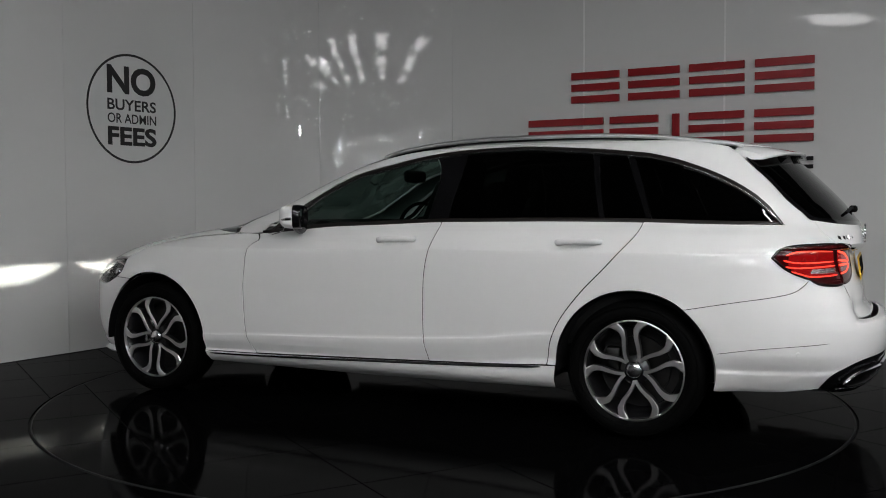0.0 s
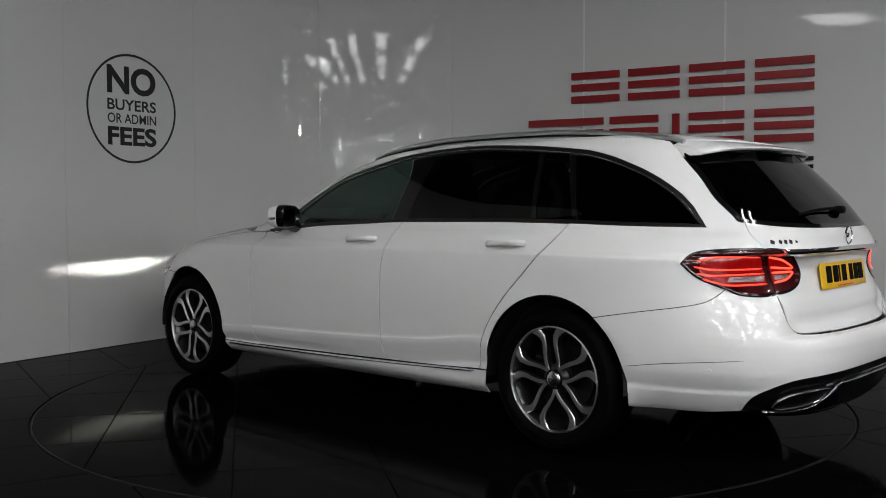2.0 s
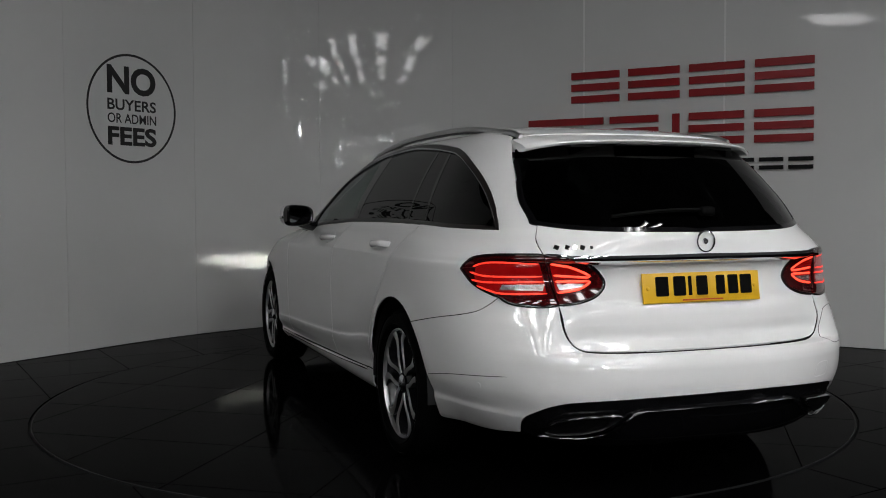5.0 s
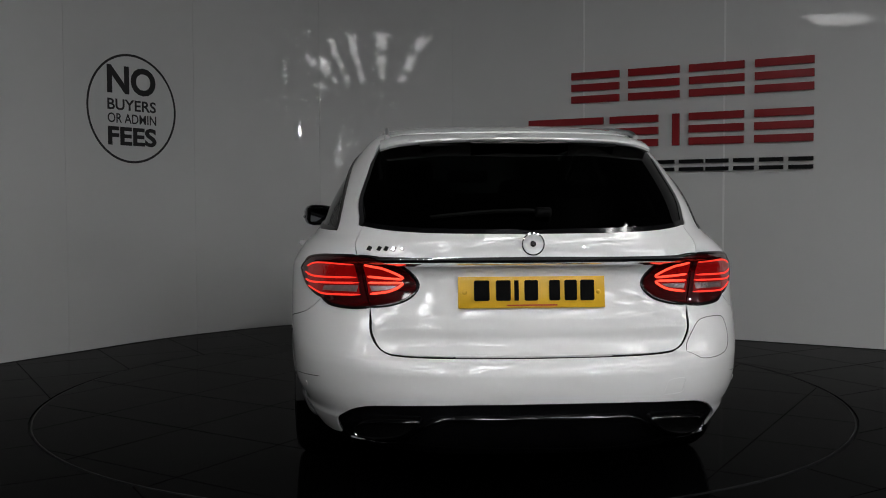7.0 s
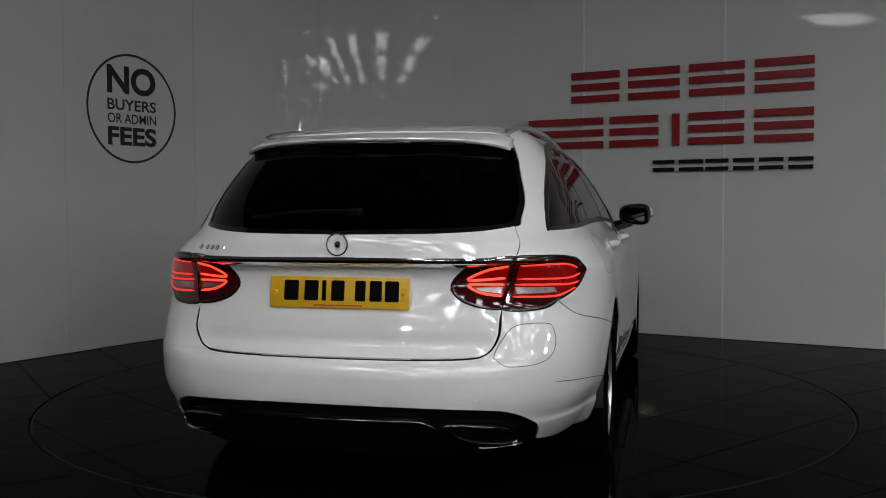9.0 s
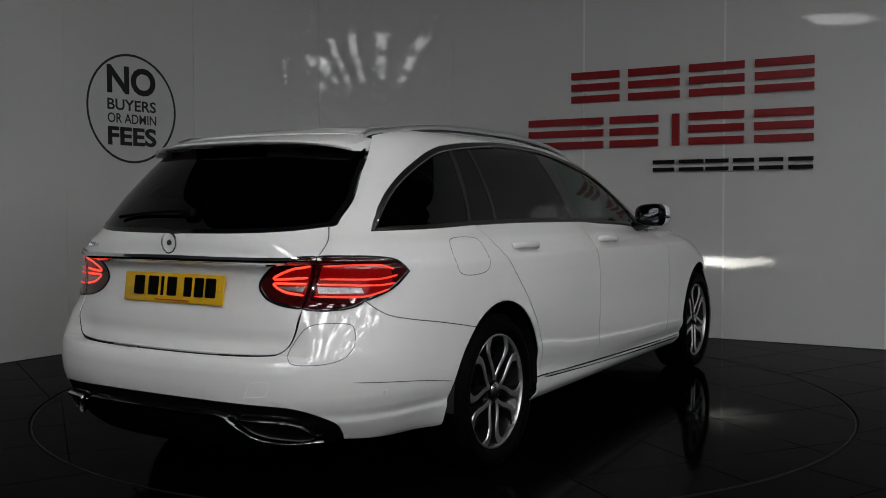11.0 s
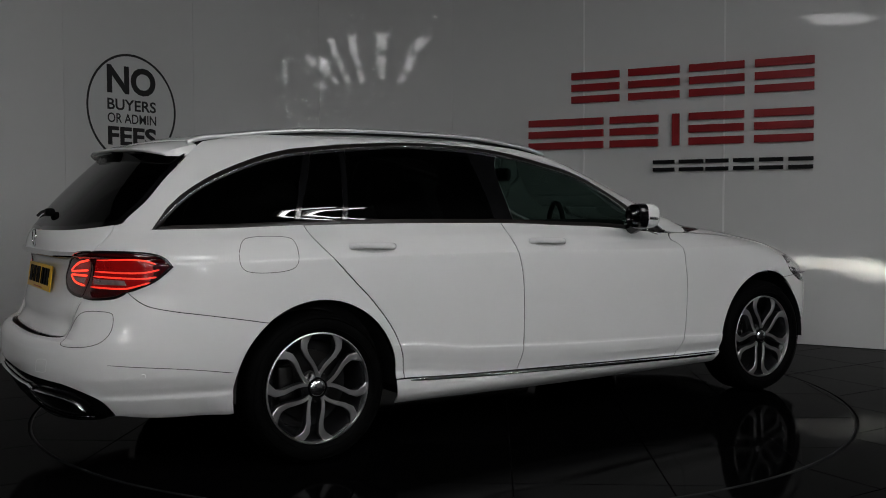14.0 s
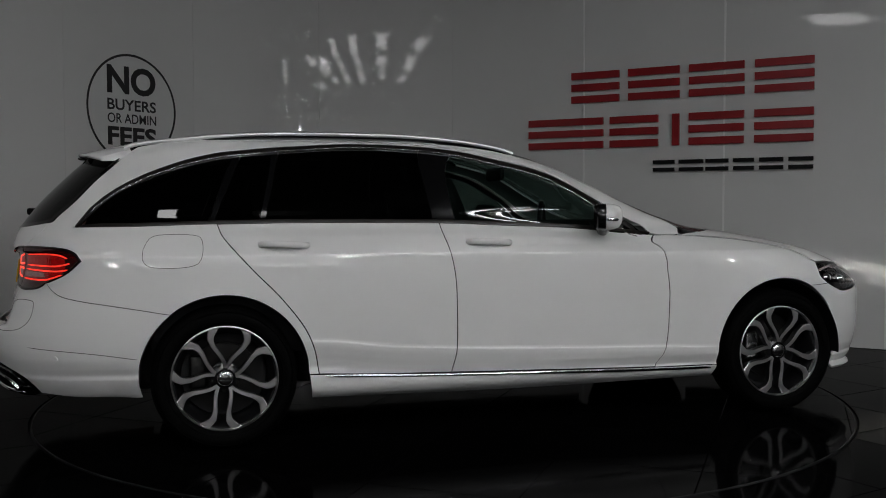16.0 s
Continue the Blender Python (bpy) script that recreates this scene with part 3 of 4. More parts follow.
ROOF_EDGE = [(.9, 1.406), (.5, 1.411), (0, 1.405), (-.25, 1.397), (-.45, 1.388), (-.62, 1.375)]
C_LINE = [(-.03, 1.011), (.008, .941), (.126, .805), (.247, .679), (.349, .546), (.397, .438), (.42, .322)]
B_LINE = [(1.014, 1.008), (1.022, .95), (1.038, .889), (1.063, .756), (1.071, .595), (1.071, .419), (1.05, .298)]
A_LINE = [(2.076, .936), (2.10, .905), (2.149, .856), (2.178, .70), (2.182, .586), (2.17, .384), (2.117, .273)]
BUMPER_LINE = [(-.262, .618), (-.494, .66), (-.611, .68), (-.70, .70), (-.75, .726), (-.79, .757)]
LAMP_LOW = [(-.79, .757), (-.84, .735), (-.93, .727), (-.995, .732)]
LAMP_FRONT = [(-.79, .757), (-.69, .80), (-.625, .856)]
LAMP_TOP = [(-.625, .856), (-.67, .893), (-.75, .907), (-.87, .911), (-.945, .911)]
LAMP_SEAM = [(-.945, .911), (-.965, .81), (-.995, .732)]
LAMP_IN = [(-.945, .911), (-1.0, .908), (-1.053, .898), (-1.111, .866), (-1.153, .812), (-1.128, .767), (-1.068, .742), (-.995, .732)]
HATCH_SIDE = [(-.945, .911), (-.91, .966), (-.905, 1.017)]
GLASS_SIDE = [(-.905, 1.017), (-.875, 1.024), (-.858, 1.05), (-.803, 1.115), (-.755, 1.208), (-.70, 1.28), (-.66, 1.335), (-.62, 1.375)]
HATCH_LOW = [(-.995, .732), (-1.01, .69), (-1.02, .645), (-1.04, .603), (-1.07, .579), (-1.12, .571), (-1.3, .568), (BACK, .567)]
DIFF_TOP = [(-.86, .268), (-.868, .30), (-.885, .33), (-.926, .356), (-.993, .387), (-1.079, .403), (-1.303, .413), (BACK, .414)]
SILL_TOP = [(.385, .320), (1.05, .294), (2.12, .269), (2.46, .266)]


def rear_arch(a0, a1, n=24, r=0.372):
    out = []
    for k in range(n + 1):
        a = radians(a0 + (a1 - a0) * k / n)
        x, z = r * math.cos(a), .322 + r * 1.005 * math.sin(a)
        s = x if x >= 0 else -math.atan2(-x, float(skin(-.3, z)[1]))
        out.append((s, z))
    return out


def front_arch(a0, a1, n=24, r=0.383):
    out = []
    for k in range(n + 1):
        a = radians(a0 + (a1 - a0) * k / n)
        z = .322 + r * math.sin(a)
        out.append((run_at(2.84 + r * math.cos(a) * (1.03 if math.cos(a) > 0 else .98), z), z))
    return out


def belt_run(a, b, dz=0.0, n=10):
    return [(a + (b - a) * k / n, float(belt_z(a + (b - a) * k / n)) + dz) for k in range(n + 1)]


top_z = curve(sorted(WIN_TOP))


def top_run(a, b, dz=0.0, n=16):
    return [(a + (b - a) * k / n, float(top_z(a + (b - a) * k / n)) + dz) for k in range(n + 1)]


petal = curve([(0, 3.0), (.2, 12.5), (.4, 20.5), (.6, 25.2), (.74, 25.4), (.88, 21.5), (1.0, 17.0)])


def build_wheel(car, x, side):
    """Tyre, rim with five split spokes, hub cap, brake disc. Built to face +y, mirrored for the other side."""
    face = 0.885
    m = Matrix.Translation((x, 0, 0.322)) if side > 0 else Matrix.Translation((x, 0, 0.322)) @ Matrix.Rotation(math.pi, 4, "Z")

    def put(bm):
        bm.transform(m)
        return at_car(bm)
    rim = lathe([(.2285, face - .014), (.232, face - .008), (.2365, face - .010), (.238, face - .020), (.2285, face - .026)], 72)
    wheel = part("wheel", put(rim), MACHINED, car, "alloy wheel with bright machined rim")
    part("rim_barrel", put(lathe([(.235, face - .027), (.222, face - .05), (.205, face - .09), (.205, face - .20), (.197, face - .20), (.197, face - .09), (.212, face - .04), (.221, face - .027)], 72)),
         ALLOY_DARK, wheel, "dark painted rim barrel")
    prof = [(.236, face - .016), (.246, face - .004), (.262, face + .004), (.285, face + .005), (.303, face - .003), (.314, face - .018),
            (.3215, face - .034), (.324, face - .075), (.3245, face - .11), (.324, face - .15), (.3215, face - .19), (.314, face - .207),
            (.285, face - .226), (.236, face - .206)]
    tyre = part("tyre", put(lathe(prof, 96)), RUBBER, wheel, "black road tyre")
    for r in (.255, .296):
        part("sidewall_ridge", put(lathe([(r, face + .003), (r + .002, face + .0065), (r + .004, face + .003)], 96)), RUBBER, tyre)
    for k in range(5):
        for hand in (-1, 1):
            bm, dk = bmesh.new(), bmesh.new()
            base = radians(90 + 72 * k + (29 if side > 0 and x < 1 else 6))
            rows, rows2 = [], []
            for i in range(15):
                u = i / 14
                r = .046 + (.232 - .046) * u
                half = radians(float(petal(u)))
                ang = base + hand * half
                d = Vector((math.cos(ang), 0, math.sin(ang)))
                t = Vector((-math.sin(ang), 0, math.cos(ang)))
                w = .0082 + .0050 * u + .013 * max(0, u - .68) / .32
                y = face - .012 - .012 * (1 - u) ** 2 - .004 * u
                p = d * r
                rows.append([bm.verts.new(p + t * (-w) + Vector((0, y - .004, 0))), bm.verts.new(p + t * (-w * .75) + Vector((0, y, 0))),
                             bm.verts.new(p + t * (w * .75) + Vector((0, y, 0))), bm.verts.new(p + t * w + Vector((0, y - .004, 0)))])
                rows2.append([dk.verts.new(p + t * (w * a) + Vector((0, y - b, 0))) for a, b in ((-1.05, .0045), (1.05, .0045), (.9, .042), (-.9, .042))])
            for a, b in zip(rows, rows[1:]):
                for q in range(3):
                    bm.faces.new((a[q], a[q + 1], b[q + 1], b[q]))
            for a, b in zip(rows2, rows2[1:]):
                for q in range(4):
                    dk.faces.new((a[q], a[(q + 1) % 4], b[(q + 1) % 4], b[q]))
            dk.faces.new(rows2[0])
            dk.faces.new(rows2[-1][::-1])
            part("spoke_face", put(bm), MACHINED, wheel, "bright machined spoke face", sharp=20)
            part("spoke", put(dk), ALLOY_DARK, wheel, "dark grey painted spoke")
        nut = lathe([(.0005, face - .036), (.008, face - .036), (.010, face - .05)], 10, False)
        a = radians(90 + 72 * k + 42)
        nut.transform(Matrix.Translation((.057 * math.cos(a), 0, .057 * math.sin(a))))
        part("wheel_bolt", put(nut), STEEL, wheel)
    part("wheel_centre", put(lathe([(.030, face - .026), (.050, face - .034), (.068, face - .045), (.068, face - .08), (.03, face - .08)], 40)), ALLOY_DARK, wheel)
    part("hub_cap", put(lathe([(.0004, face - .010), (.020, face - .011), (.030, face - .014), (.036, face - .021), (.037, face - .034)], 40, False)), SATIN_CHROME, wheel,
         "round silver hub cap")
    part("hub_ring", put(lathe([(.0375, face - .021), (.041, face - .021), (.041, face - .034), (.0375, face - .034)], 40)), GLOSS_BLACK, wheel)
    part("brake_disc", put(lathe([(.07, face - .115), (.150, face - .115), (.150, face - .14), (.07, face - .14)], 56)), STEEL, wheel, "grey steel brake disc")
    cal = block(.115, face - .115, .02, .075, .06, .15, .014, 3)
    part("brake_caliper", put(cal), SATIN_CHROME if x > 1 else STEEL, wheel)
    back = lathe([(.0005, face - .145), (.19, face - .15), (.19, face - .155), (.0005, face - .155)], 40, False)
    part("backing_plate", put(back), SATIN_BLACK, wheel)
    return wheel


def build_car():
    car = new("estate_car")
    tagged(car, "white estate car with privacy glass, lamps lit, parked on the turntable", "car")

    # side panels, both sides
    for side in (1, -1):
        q_side = outline(C_LINE + [], [(.42, .322), (.374, .322)], rear_arch(0, 128), BUMPER_LINE, LAMP_FRONT, LAMP_TOP, HATCH_SIDE, GLASS_SIDE,
                         ROOF_EDGE[::-1], SCREEN_EDGE[::-1], [(2.17, .938), (2.10, .937), (2.05, .942)], WIN_TOP[::-1],
                         belt_run(-.74, -.03))
        panel("body_side", q_side, PAINT, car, side, label="white rear wing, roof frame and windscreen pillar")
        rear_door = panel("rear_door", outline(belt_run(1.014, -.03, -.002), C_LINE, [(.42, .322), (.7, .308), (1.05, .298)], B_LINE[::-1]), PAINT, car, side,
                          label="white rear door")
        front_door = panel("front_door", outline(belt_run(2.05, 1.014, -.002), B_LINE, [(1.05, .298), (1.6, .284), (2.117, .273)], A_LINE[::-1]), PAINT, car, side,
                           label="white front door")
        arch = front_arch(188, 62)
        wing = outline([(2.076, .936), (2.17, .935), (2.45, .905), (2.7, .852), (2.872, .782)], [(2.872, .782), (2.912, .712), (2.965, .668)],
                       [(2.965, .668), arch[-1]], arch[::-1], [arch[0], (2.46, .266)], [(2.46, .266), (2.117, .271)], A_LINE[::-1])
        panel("front_wing", wing, PAINT, car, side, label="white front wing")
        panel("sill", outline([(.376, .320), (1.05, .294), (2.12, .269), (2.46, .266)], [(2.46, .266), (2.45, .205)], [(2.45, .205), (1.4, .19), (.39, .205)], [(.39, .205), (.376, .32)]),
              PAINT, car, side, gap=.0015, label="white sill")
        # black strips behind the gaps: seals at the doors, elsewhere painted gap shade
        for line, own in ((A_LINE, front_door), (B_LINE, front_door), (C_LINE, rear_door), ([(.40, .320), (1.05, .2955), (2.12, .2705), (2.44, .267)], car),
                          (BUMPER_LINE, car), (HATCH_LOW[:-1], car), (ROOF_EDGE, car)):
            strip("door_seal" if own is not car else "joint_shade", spline(line, 8), .014, INK, own, side, -.0035, .004, "black strip behind the panel gap, for seal and shade")
        strip("sill_trim", spline([(.45, .311), (1.05, .286), (2.12, .260), (2.43, .257)], 10), .013, CHROME, car, side, .006, .01, "thin chrome sill strip")
        # glass: front, rear door, quarter
        frame_bottom = .012
        fd = outline(belt_run(1.90, 1.10, frame_bottom), [(1.10, float(belt_z(1.10)) + frame_bottom), (1.065, 1.24), (1.055, 1.352)], top_run(1.055, 1.80, -.014),
                     [(1.80, 1.008), (1.90, .968)])
        panel("window_pane", fd, GLASS_CLEAR, front_door, side, off=-.006, depth=0, gap=.004, label="green-tinted front door glass")
        rd = outline(belt_run(.985, .19, frame_bottom), [(.19, float(belt_z(.19)) + frame_bottom), (.225, 1.16), (.275, 1.355)], top_run(.28, .93, -.014),
                     [(.93, 1.369), (.965, 1.2), (.985, 1.021)])
        panel("window_pane", rd, GLASS_DARK, rear_door, side, off=-.006, depth=0, gap=.002, label="dark privacy rear door glass")
        rq = outline(belt_run(.165, -.05, frame_bottom), [(-.05, 1.023), (.03, 1.18), (.10, 1.338)], top_run(.10, .245, -.012), [(.245, 1.35), (.2, 1.16), (.165, 1.026)])
        panel("quarter_light", rq, GLASS_DARK, rear_door, side, off=-.006, depth=0, gap=.002, label="small dark fixed door glass")
        qg = outline(belt_run(-.08, -.70, frame_bottom), top_run(-.70, .07, -.014), [(.07, 1.334), (-.01, 1.17), (-.08, 1.022)])
        panel("quarter_glass", qg, GLASS_DARK, car, side, off=-.006, depth=0, gap=.002, label="dark privacy rear side glass")
        # black pillars and window frames between the panes
        for nm, poly, own in (("b_pillar", outline([(1.10, 1.014), (1.065, 1.24), (1.055, 1.356)], [(1.055, 1.356), (.93, 1.376)], [(.93, 1.376), (.965, 1.2), (.985, 1.016)], [(.985, 1.016), (1.10, 1.014)]), car),
                              ("c_divider", outline([(.19, 1.02), (.225, 1.16), (.275, 1.363)], [(.275, 1.363), (.245, 1.36)], [(.245, 1.36), (.2, 1.16), (.165, 1.02)], [(.165, 1.02), (.19, 1.02)]), rear_door),
                              ("d_divider", outline([(-.05, 1.016), (.03, 1.18), (.10, 1.348)], [(.10, 1.348), (.07, 1.345)], [(.07, 1.345), (-.01, 1.17), (-.08, 1.016)], [(-.08, 1.016), (-.05, 1.016)]), car),
                              ("mirror_base_trim", outline([(2.04, .945), (1.90, .966), (1.80, 1.012)], [(1.80, 1.012), (1.84, 1.0), (1.93, .97), (2.04, .945)]), front_door)):
            panel(nm, poly, GLOSS_BLACK, own, side, off=-.005, depth=.012, gap=0, label="gloss black pillar trim")
        lower = belt_run(2.03, -.72, .006, 40)
        strip("window_seal", lower, .018, FRAME_BROWN, car, side, .002, .014, "black seal along the window line")
        strip("window_frame", top_run(-.735, 2.03, -.010, 60), .026, FRAME_BROWN, car, side, .002, .016, "dark brown-black window frame")
        strip("window_chrome", top_run(-.715, 2.02, -.021, 60), .0055, SATIN_CHROME, car, side, .004, .008, "slim bright strip round the side windows")
        # door handles
        for x0, x1, own in ((1.125, 1.355, front_door), (.152, .382, rear_door)):
            z0 = .914
            y = float(skin((x0 + x1) / 2, z0)[1])
            pts = [(x0 + .004, y - .002, z0 + .002), (x0 + .03, y + .026, z0 + .006), (x0 + .07, y + .036, z0 + .006), (x1 - .07, y + .034, z0 + .003), (x1 - .03, y + .024, z0 - .001), (x1 - .004, y - .004, z0 - .004)]
            pts = [(a, b * side, c) for a, b, c in spline(pts, 5)]
            part("door_handle", at_car(tube(pts, .0145, 12, .62)), PAINT, own, "white pull handle")
            hollow = outline([(x0 + .01, z0 - .004), (x0 + .05, z0 + .026), ((x0 + x1) / 2, z0 + .032), (x1 - .05, z0 + .024), (x1 - .012, z0 - .006)],
                             [(x1 - .012, z0 - .006), (x1 - .06, z0 - .024), ((x0 + x1) / 2, z0 - .027), (x0 + .06, z0 - .022), (x0 + .01, z0 - .004)])
            panel("handle_cup", hollow, PAINT, own, side, off=.0015, depth=.003, gap=0, label="white handle recess", step=.02)
        # mirror
        def pod(sections, close_back):
            """A rounded mirror pod from (x, scale) sections of a soft rectangle."""
            bm = bmesh.new()
            rows = []
            for x, k in sections:
                row = []
                for q in range(36):
                    a = 2 * math.pi * q / 36
                    cy, sz = math.cos(a), math.sin(a)
                    cy, sz = math.copysign(abs(cy) ** .62, cy), math.copysign(abs(sz) ** .68, sz)
                    row.append(bm.verts.new((1.83 + x, (.922 + .094 * k * cy + .010 * (1 - k)) * side, 1.032 + (.063 + .006 * cy) * k * sz + .008 * (1 - k))))
                rows.append(row)
            for r0, r1 in zip(rows, rows[1:]):
                for q in range(36):
                    bm.faces.new((r0[q], r0[(q + 1) % 36], r1[(q + 1) % 36], r1[q]))
            bm.faces.new(rows[-1])
            if close_back:
                bm.faces.new(rows[0][::-1])
            bm.transform(toe)
            return at_car(bm)
        toe = Matrix.Translation((1.83, .928 * side, 1.03)) @ Matrix.Rotation(radians(19 * side), 4, "Z") @ Matrix.Translation((-1.83, -.928 * side, -1.03))
        mir = part("door_mirror", pod([(-.020, 1.0), (.0, .995), (.025, .95), (.045, .84), (.058, .64), (.065, .36), (.067, .12)], True), PAINT, car, "white door mirror with black back and foot")
        part("mirror_bezel", pod([(-.046, .78), (-.058, .84), (-.062, .92), (-.056, .99), (-.035, 1.02), (-.018, 1.012), (-.018, .5)], True), GLOSS_BLACK, mir, "black mirror surround")
        gl = block(0, 0, 0, .002, .134, .082, .0)
        gl.transform(pose(1.783, .922 * side, 1.032, 0, -5, 3 * side))
        gl.transform(toe)
        part("mirror_glass", at_car(gl), MIRROR, mir, "mirror glass", smooth=False)
        ind = tube([(a, b * side, c) for a, b, c in spline([(1.815, 1.017, 1.022), (1.85, 1.011, 1.020), (1.88, .98, 1.018), (1.893, .94, 1.016)], 5)], .009, 8)
        ind.transform(toe)
        part("mirror_indicator", at_car(ind), SATIN_CHROME, mir, "silver indicator strip")
        foot = tube([(a, b * side, c) for a, b, c in [(1.86, .79, .962), (1.85, .83, .968), (1.835, .88, .985), (1.83, .90, 1.0)]], .03, 10, 1.0)
        part("mirror_foot", at_car(foot), GLOSS_BLACK, mir, "black mirror foot")
        # roof rail
        rail = spline([(-.43, .503, 1.362), (-.36, .503, 1.383), (-.23, .503, 1.399), (.03, .503, 1.427), (.355, .503, 1.441), (.86, .503, 1.438), (1.158, .507, 1.418), (1.36, .52, 1.388), (1.44, .525, 1.368), (1.475, .53, 1.352)], 6)
        rl = part("roof_rail", at_car(tube([(a, b * side, c) for a, b, c in rail], .0115, 12, .85)), RAIL_SILVER, car, "silver roof rail")
        gapfill = tube([(a, b * side * .995, c - .014) for a, b, c in rail], .008, 8)
        part("rail_gap_filler", at_car(gapfill), GLOSS_BLACK, rl, "black filler along the gap under the rail")
        # tail lamp, outer half
        lamp = panel("tail_lamp", outline(LAMP_FRONT, LAMP_TOP, LAMP_SEAM, LAMP_LOW[::-1]), LENS_RED, car, side, off=.003, depth=.03, gap=.002, label="dark red lit tail lamp on the wing")
        panel("lit_lens", outline([(-.695, .862), (-.73, .876), (-.79, .882), (-.928, .879)], [(-.928, .879), (-.94, .83), (-.952, .776)], [(-.952, .776), (-.81, .772), (-.75, .782), (-.705, .800)], [(-.705, .800), (-.69, .83), (-.695, .862)]),
              LENS_LIT, lamp, side, off=.0038, depth=.002, gap=0, label="glowing red lens")
        for bar in ([(-.683, .865), (-.724, .877), (-.782, .883), (-.845, .883), (-.925, .880)], [(-.67, .844), (-.715, .834), (-.773, .831), (-.935, .834)],
                    [(-.679, .816), (-.724, .81), (-.778, .81), (-.945, .815)], [(-.701, .795), (-.755, .779), (-.809, .77), (-.955, .773)]):
            strip("light_guide", spline(bar, 6), .0068, LED_RED_SIDE, lamp, side, .0055, .005, "glowing red light line")
        panel("reflector", outline([(-.79, .783), (-.94, .783)], [(-.94, .783), (-.945, .806)], [(-.945, .806), (-.80, .802)], [(-.80, .802), (-.79, .783)]), LENS_WHITE, lamp, side, off=.0045, depth=.002, gap=0, label="silver reversing lamp strip")
        inner = panel("tail_lamp_inner", outline(LAMP_IN, LAMP_SEAM[::-1]), LENS_RED, car, side, off=.003, depth=.03, gap=.002, label="dark red lit tail lamp on the tailgate")
        panel("lit_lens", outline([(-.962, .879), (-1.03, .866), (-1.074, .848), (-1.098, .833)], [(-1.098, .833), (-1.098, .815)], [(-1.098, .815), (-1.08, .799), (-1.05, .786), (-.985, .777)], [(-.985, .777), (-.972, .83), (-.962, .879)]),
              LENS_LIT, inner, side, off=.0038, depth=.002, gap=0, label="glowing red lens")
        for bar in ([(-.965, .880), (-.995, .874), (-1.03, .868), (-1.074, .85), (-1.103, .833)], [(-.975, .838), (-1.027, .834), (-1.10, .829)],
                    [(-.98, .816), (-1.027, .816), (-1.10, .817)], [(-.99, .776), (-1.05, .785), (-1.082, .798), (-1.103, .815)]):
            strip("light_guide", spline(bar, 6), .0085, LED_RED, inner, side, .0055, .005, "glowing red light line")
        panel("reflector", outline([(-.995, .786), (-1.057, .794), (-1.082, .806)], [(-1.082, .806), (-.985, .806)], [(-.985, .806), (-.995, .786)]), LENS_WHITE, inner, side, off=.0045, depth=.002, gap=0, label="silver reversing lamp strip")
        border = spline(LAMP_FRONT, 5)[:-1] + spline(LAMP_TOP, 5)
        strip("lamp_edge", border, .012, GLOSS_BLACK, lamp, side, .0045, .006, "black lamp edge")
        strip("lamp_edge", spline(LAMP_LOW, 5), .012, GLOSS_BLACK, lamp, side, .0045, .006, "black lamp edge")
        strip("lamp_edge", spline(LAMP_IN, 5), .012, GLOSS_BLACK, inner, side, .0045, .006, "black lamp edge")
        # bumper trims
        strip("bumper_crease", spline([(-.40, .425), (-.60, .456), (-.836, .480)], 8), .0028, SATIN_BLACK, car, side, .0006, .003, "thin dark line along the bumper crease")
        sen = skin(-.722, .433)
        nn = skin_normal(np.array(-.722), np.array(.433))
        d = lathe([(.0005, .0015), (.0095, .0015), (.0105, -.002)], 20, False)
        d.transform(Vector((0, 1, 0)).rotation_difference(Vector(nn * np.array([1, side, 1]))).to_matrix().to_4x4())
        d.transform(Matrix.Translation(sen * np.array([1, side, 1])))
        sensor = part("parking_sensor", at_car(d), PAINT, car, "small round parking sensor")
        # exhaust trim: bright frame round a black mouth
        mouth = [(-.955, .293), (-.985, .325), (-1.05, .345), (-1.19, .355), (-1.175, .332), (-1.13, .304), (-1.06, .288), (-.985, .282)]
        ex = panel("exhaust_trim", outline(mouth + mouth[:1]), INK, car, side, off=.012, depth=.02, gap=0, label="black exhaust mouth")
        strip("exhaust_frame", spline(mouth + mouth[:1], 6), .008, CHROME, ex, side, .018, .012, "chrome exhaust frame")
        strip("exhaust_lip", spline([(-.93, .272), (-1.05, .270), (-1.14, .286), (-1.20, .325), (-1.235, .352)], 6), .006, CHROME, ex, side, .016, .01, "chrome lip")
        # headlamp
        hl = outline([(2.872, .782), (2.95, .779), (3.06, .765), (3.2, .744)], [(3.2, .744), (3.27, .70), (3.2, .645)], [(3.2, .645), (3.07, .625), (2.993, .654), (2.912, .712), (2.872, .782)])
        lens = panel("headlamp", hl, LENS_CLEAR, car, side, off=.001, depth=0, gap=.002, label="clear headlamp with dark housing")
        panel("headlamp_housing", hl, GLOSS_BLACK, lens, side, off=-.13, depth=-.125, gap=.003, label="dark lamp housing")
        strip("daylight_guide", spline([(2.90, .745), (2.97, .762), (3.06, .75), (3.17, .732)], 6), .012, LENS_WHITE, lens, side, -.012, .01, "silver light guide")
        for a, b in ((2.985, .705), (3.10, .695)):
            c, nn = skin(a, b), skin_normal(np.array(a), np.array(b))
            eye = lathe([(.0005, .012), (.016, .008), (.026, -.004), (.030, -.012)], 24, False)
            eye.transform(Vector((0, 1, 0)).rotation_difference(Vector(nn * np.array([1, side, 1]))).to_matrix().to_4x4())
            eye.transform(Matrix.Translation((c - nn * .035) * np.array([1, side, 1])))
            part("lamp_projector", at_car(eye), CHROME, lens, "bright projector lens")
        # low-beam source with its shields
        yb = .68 * side
        part("beam_source", at_car(block(3.33, yb, .668, .002, .04, .005)), BEAM, lens, "lit headlamp source", smooth=False)
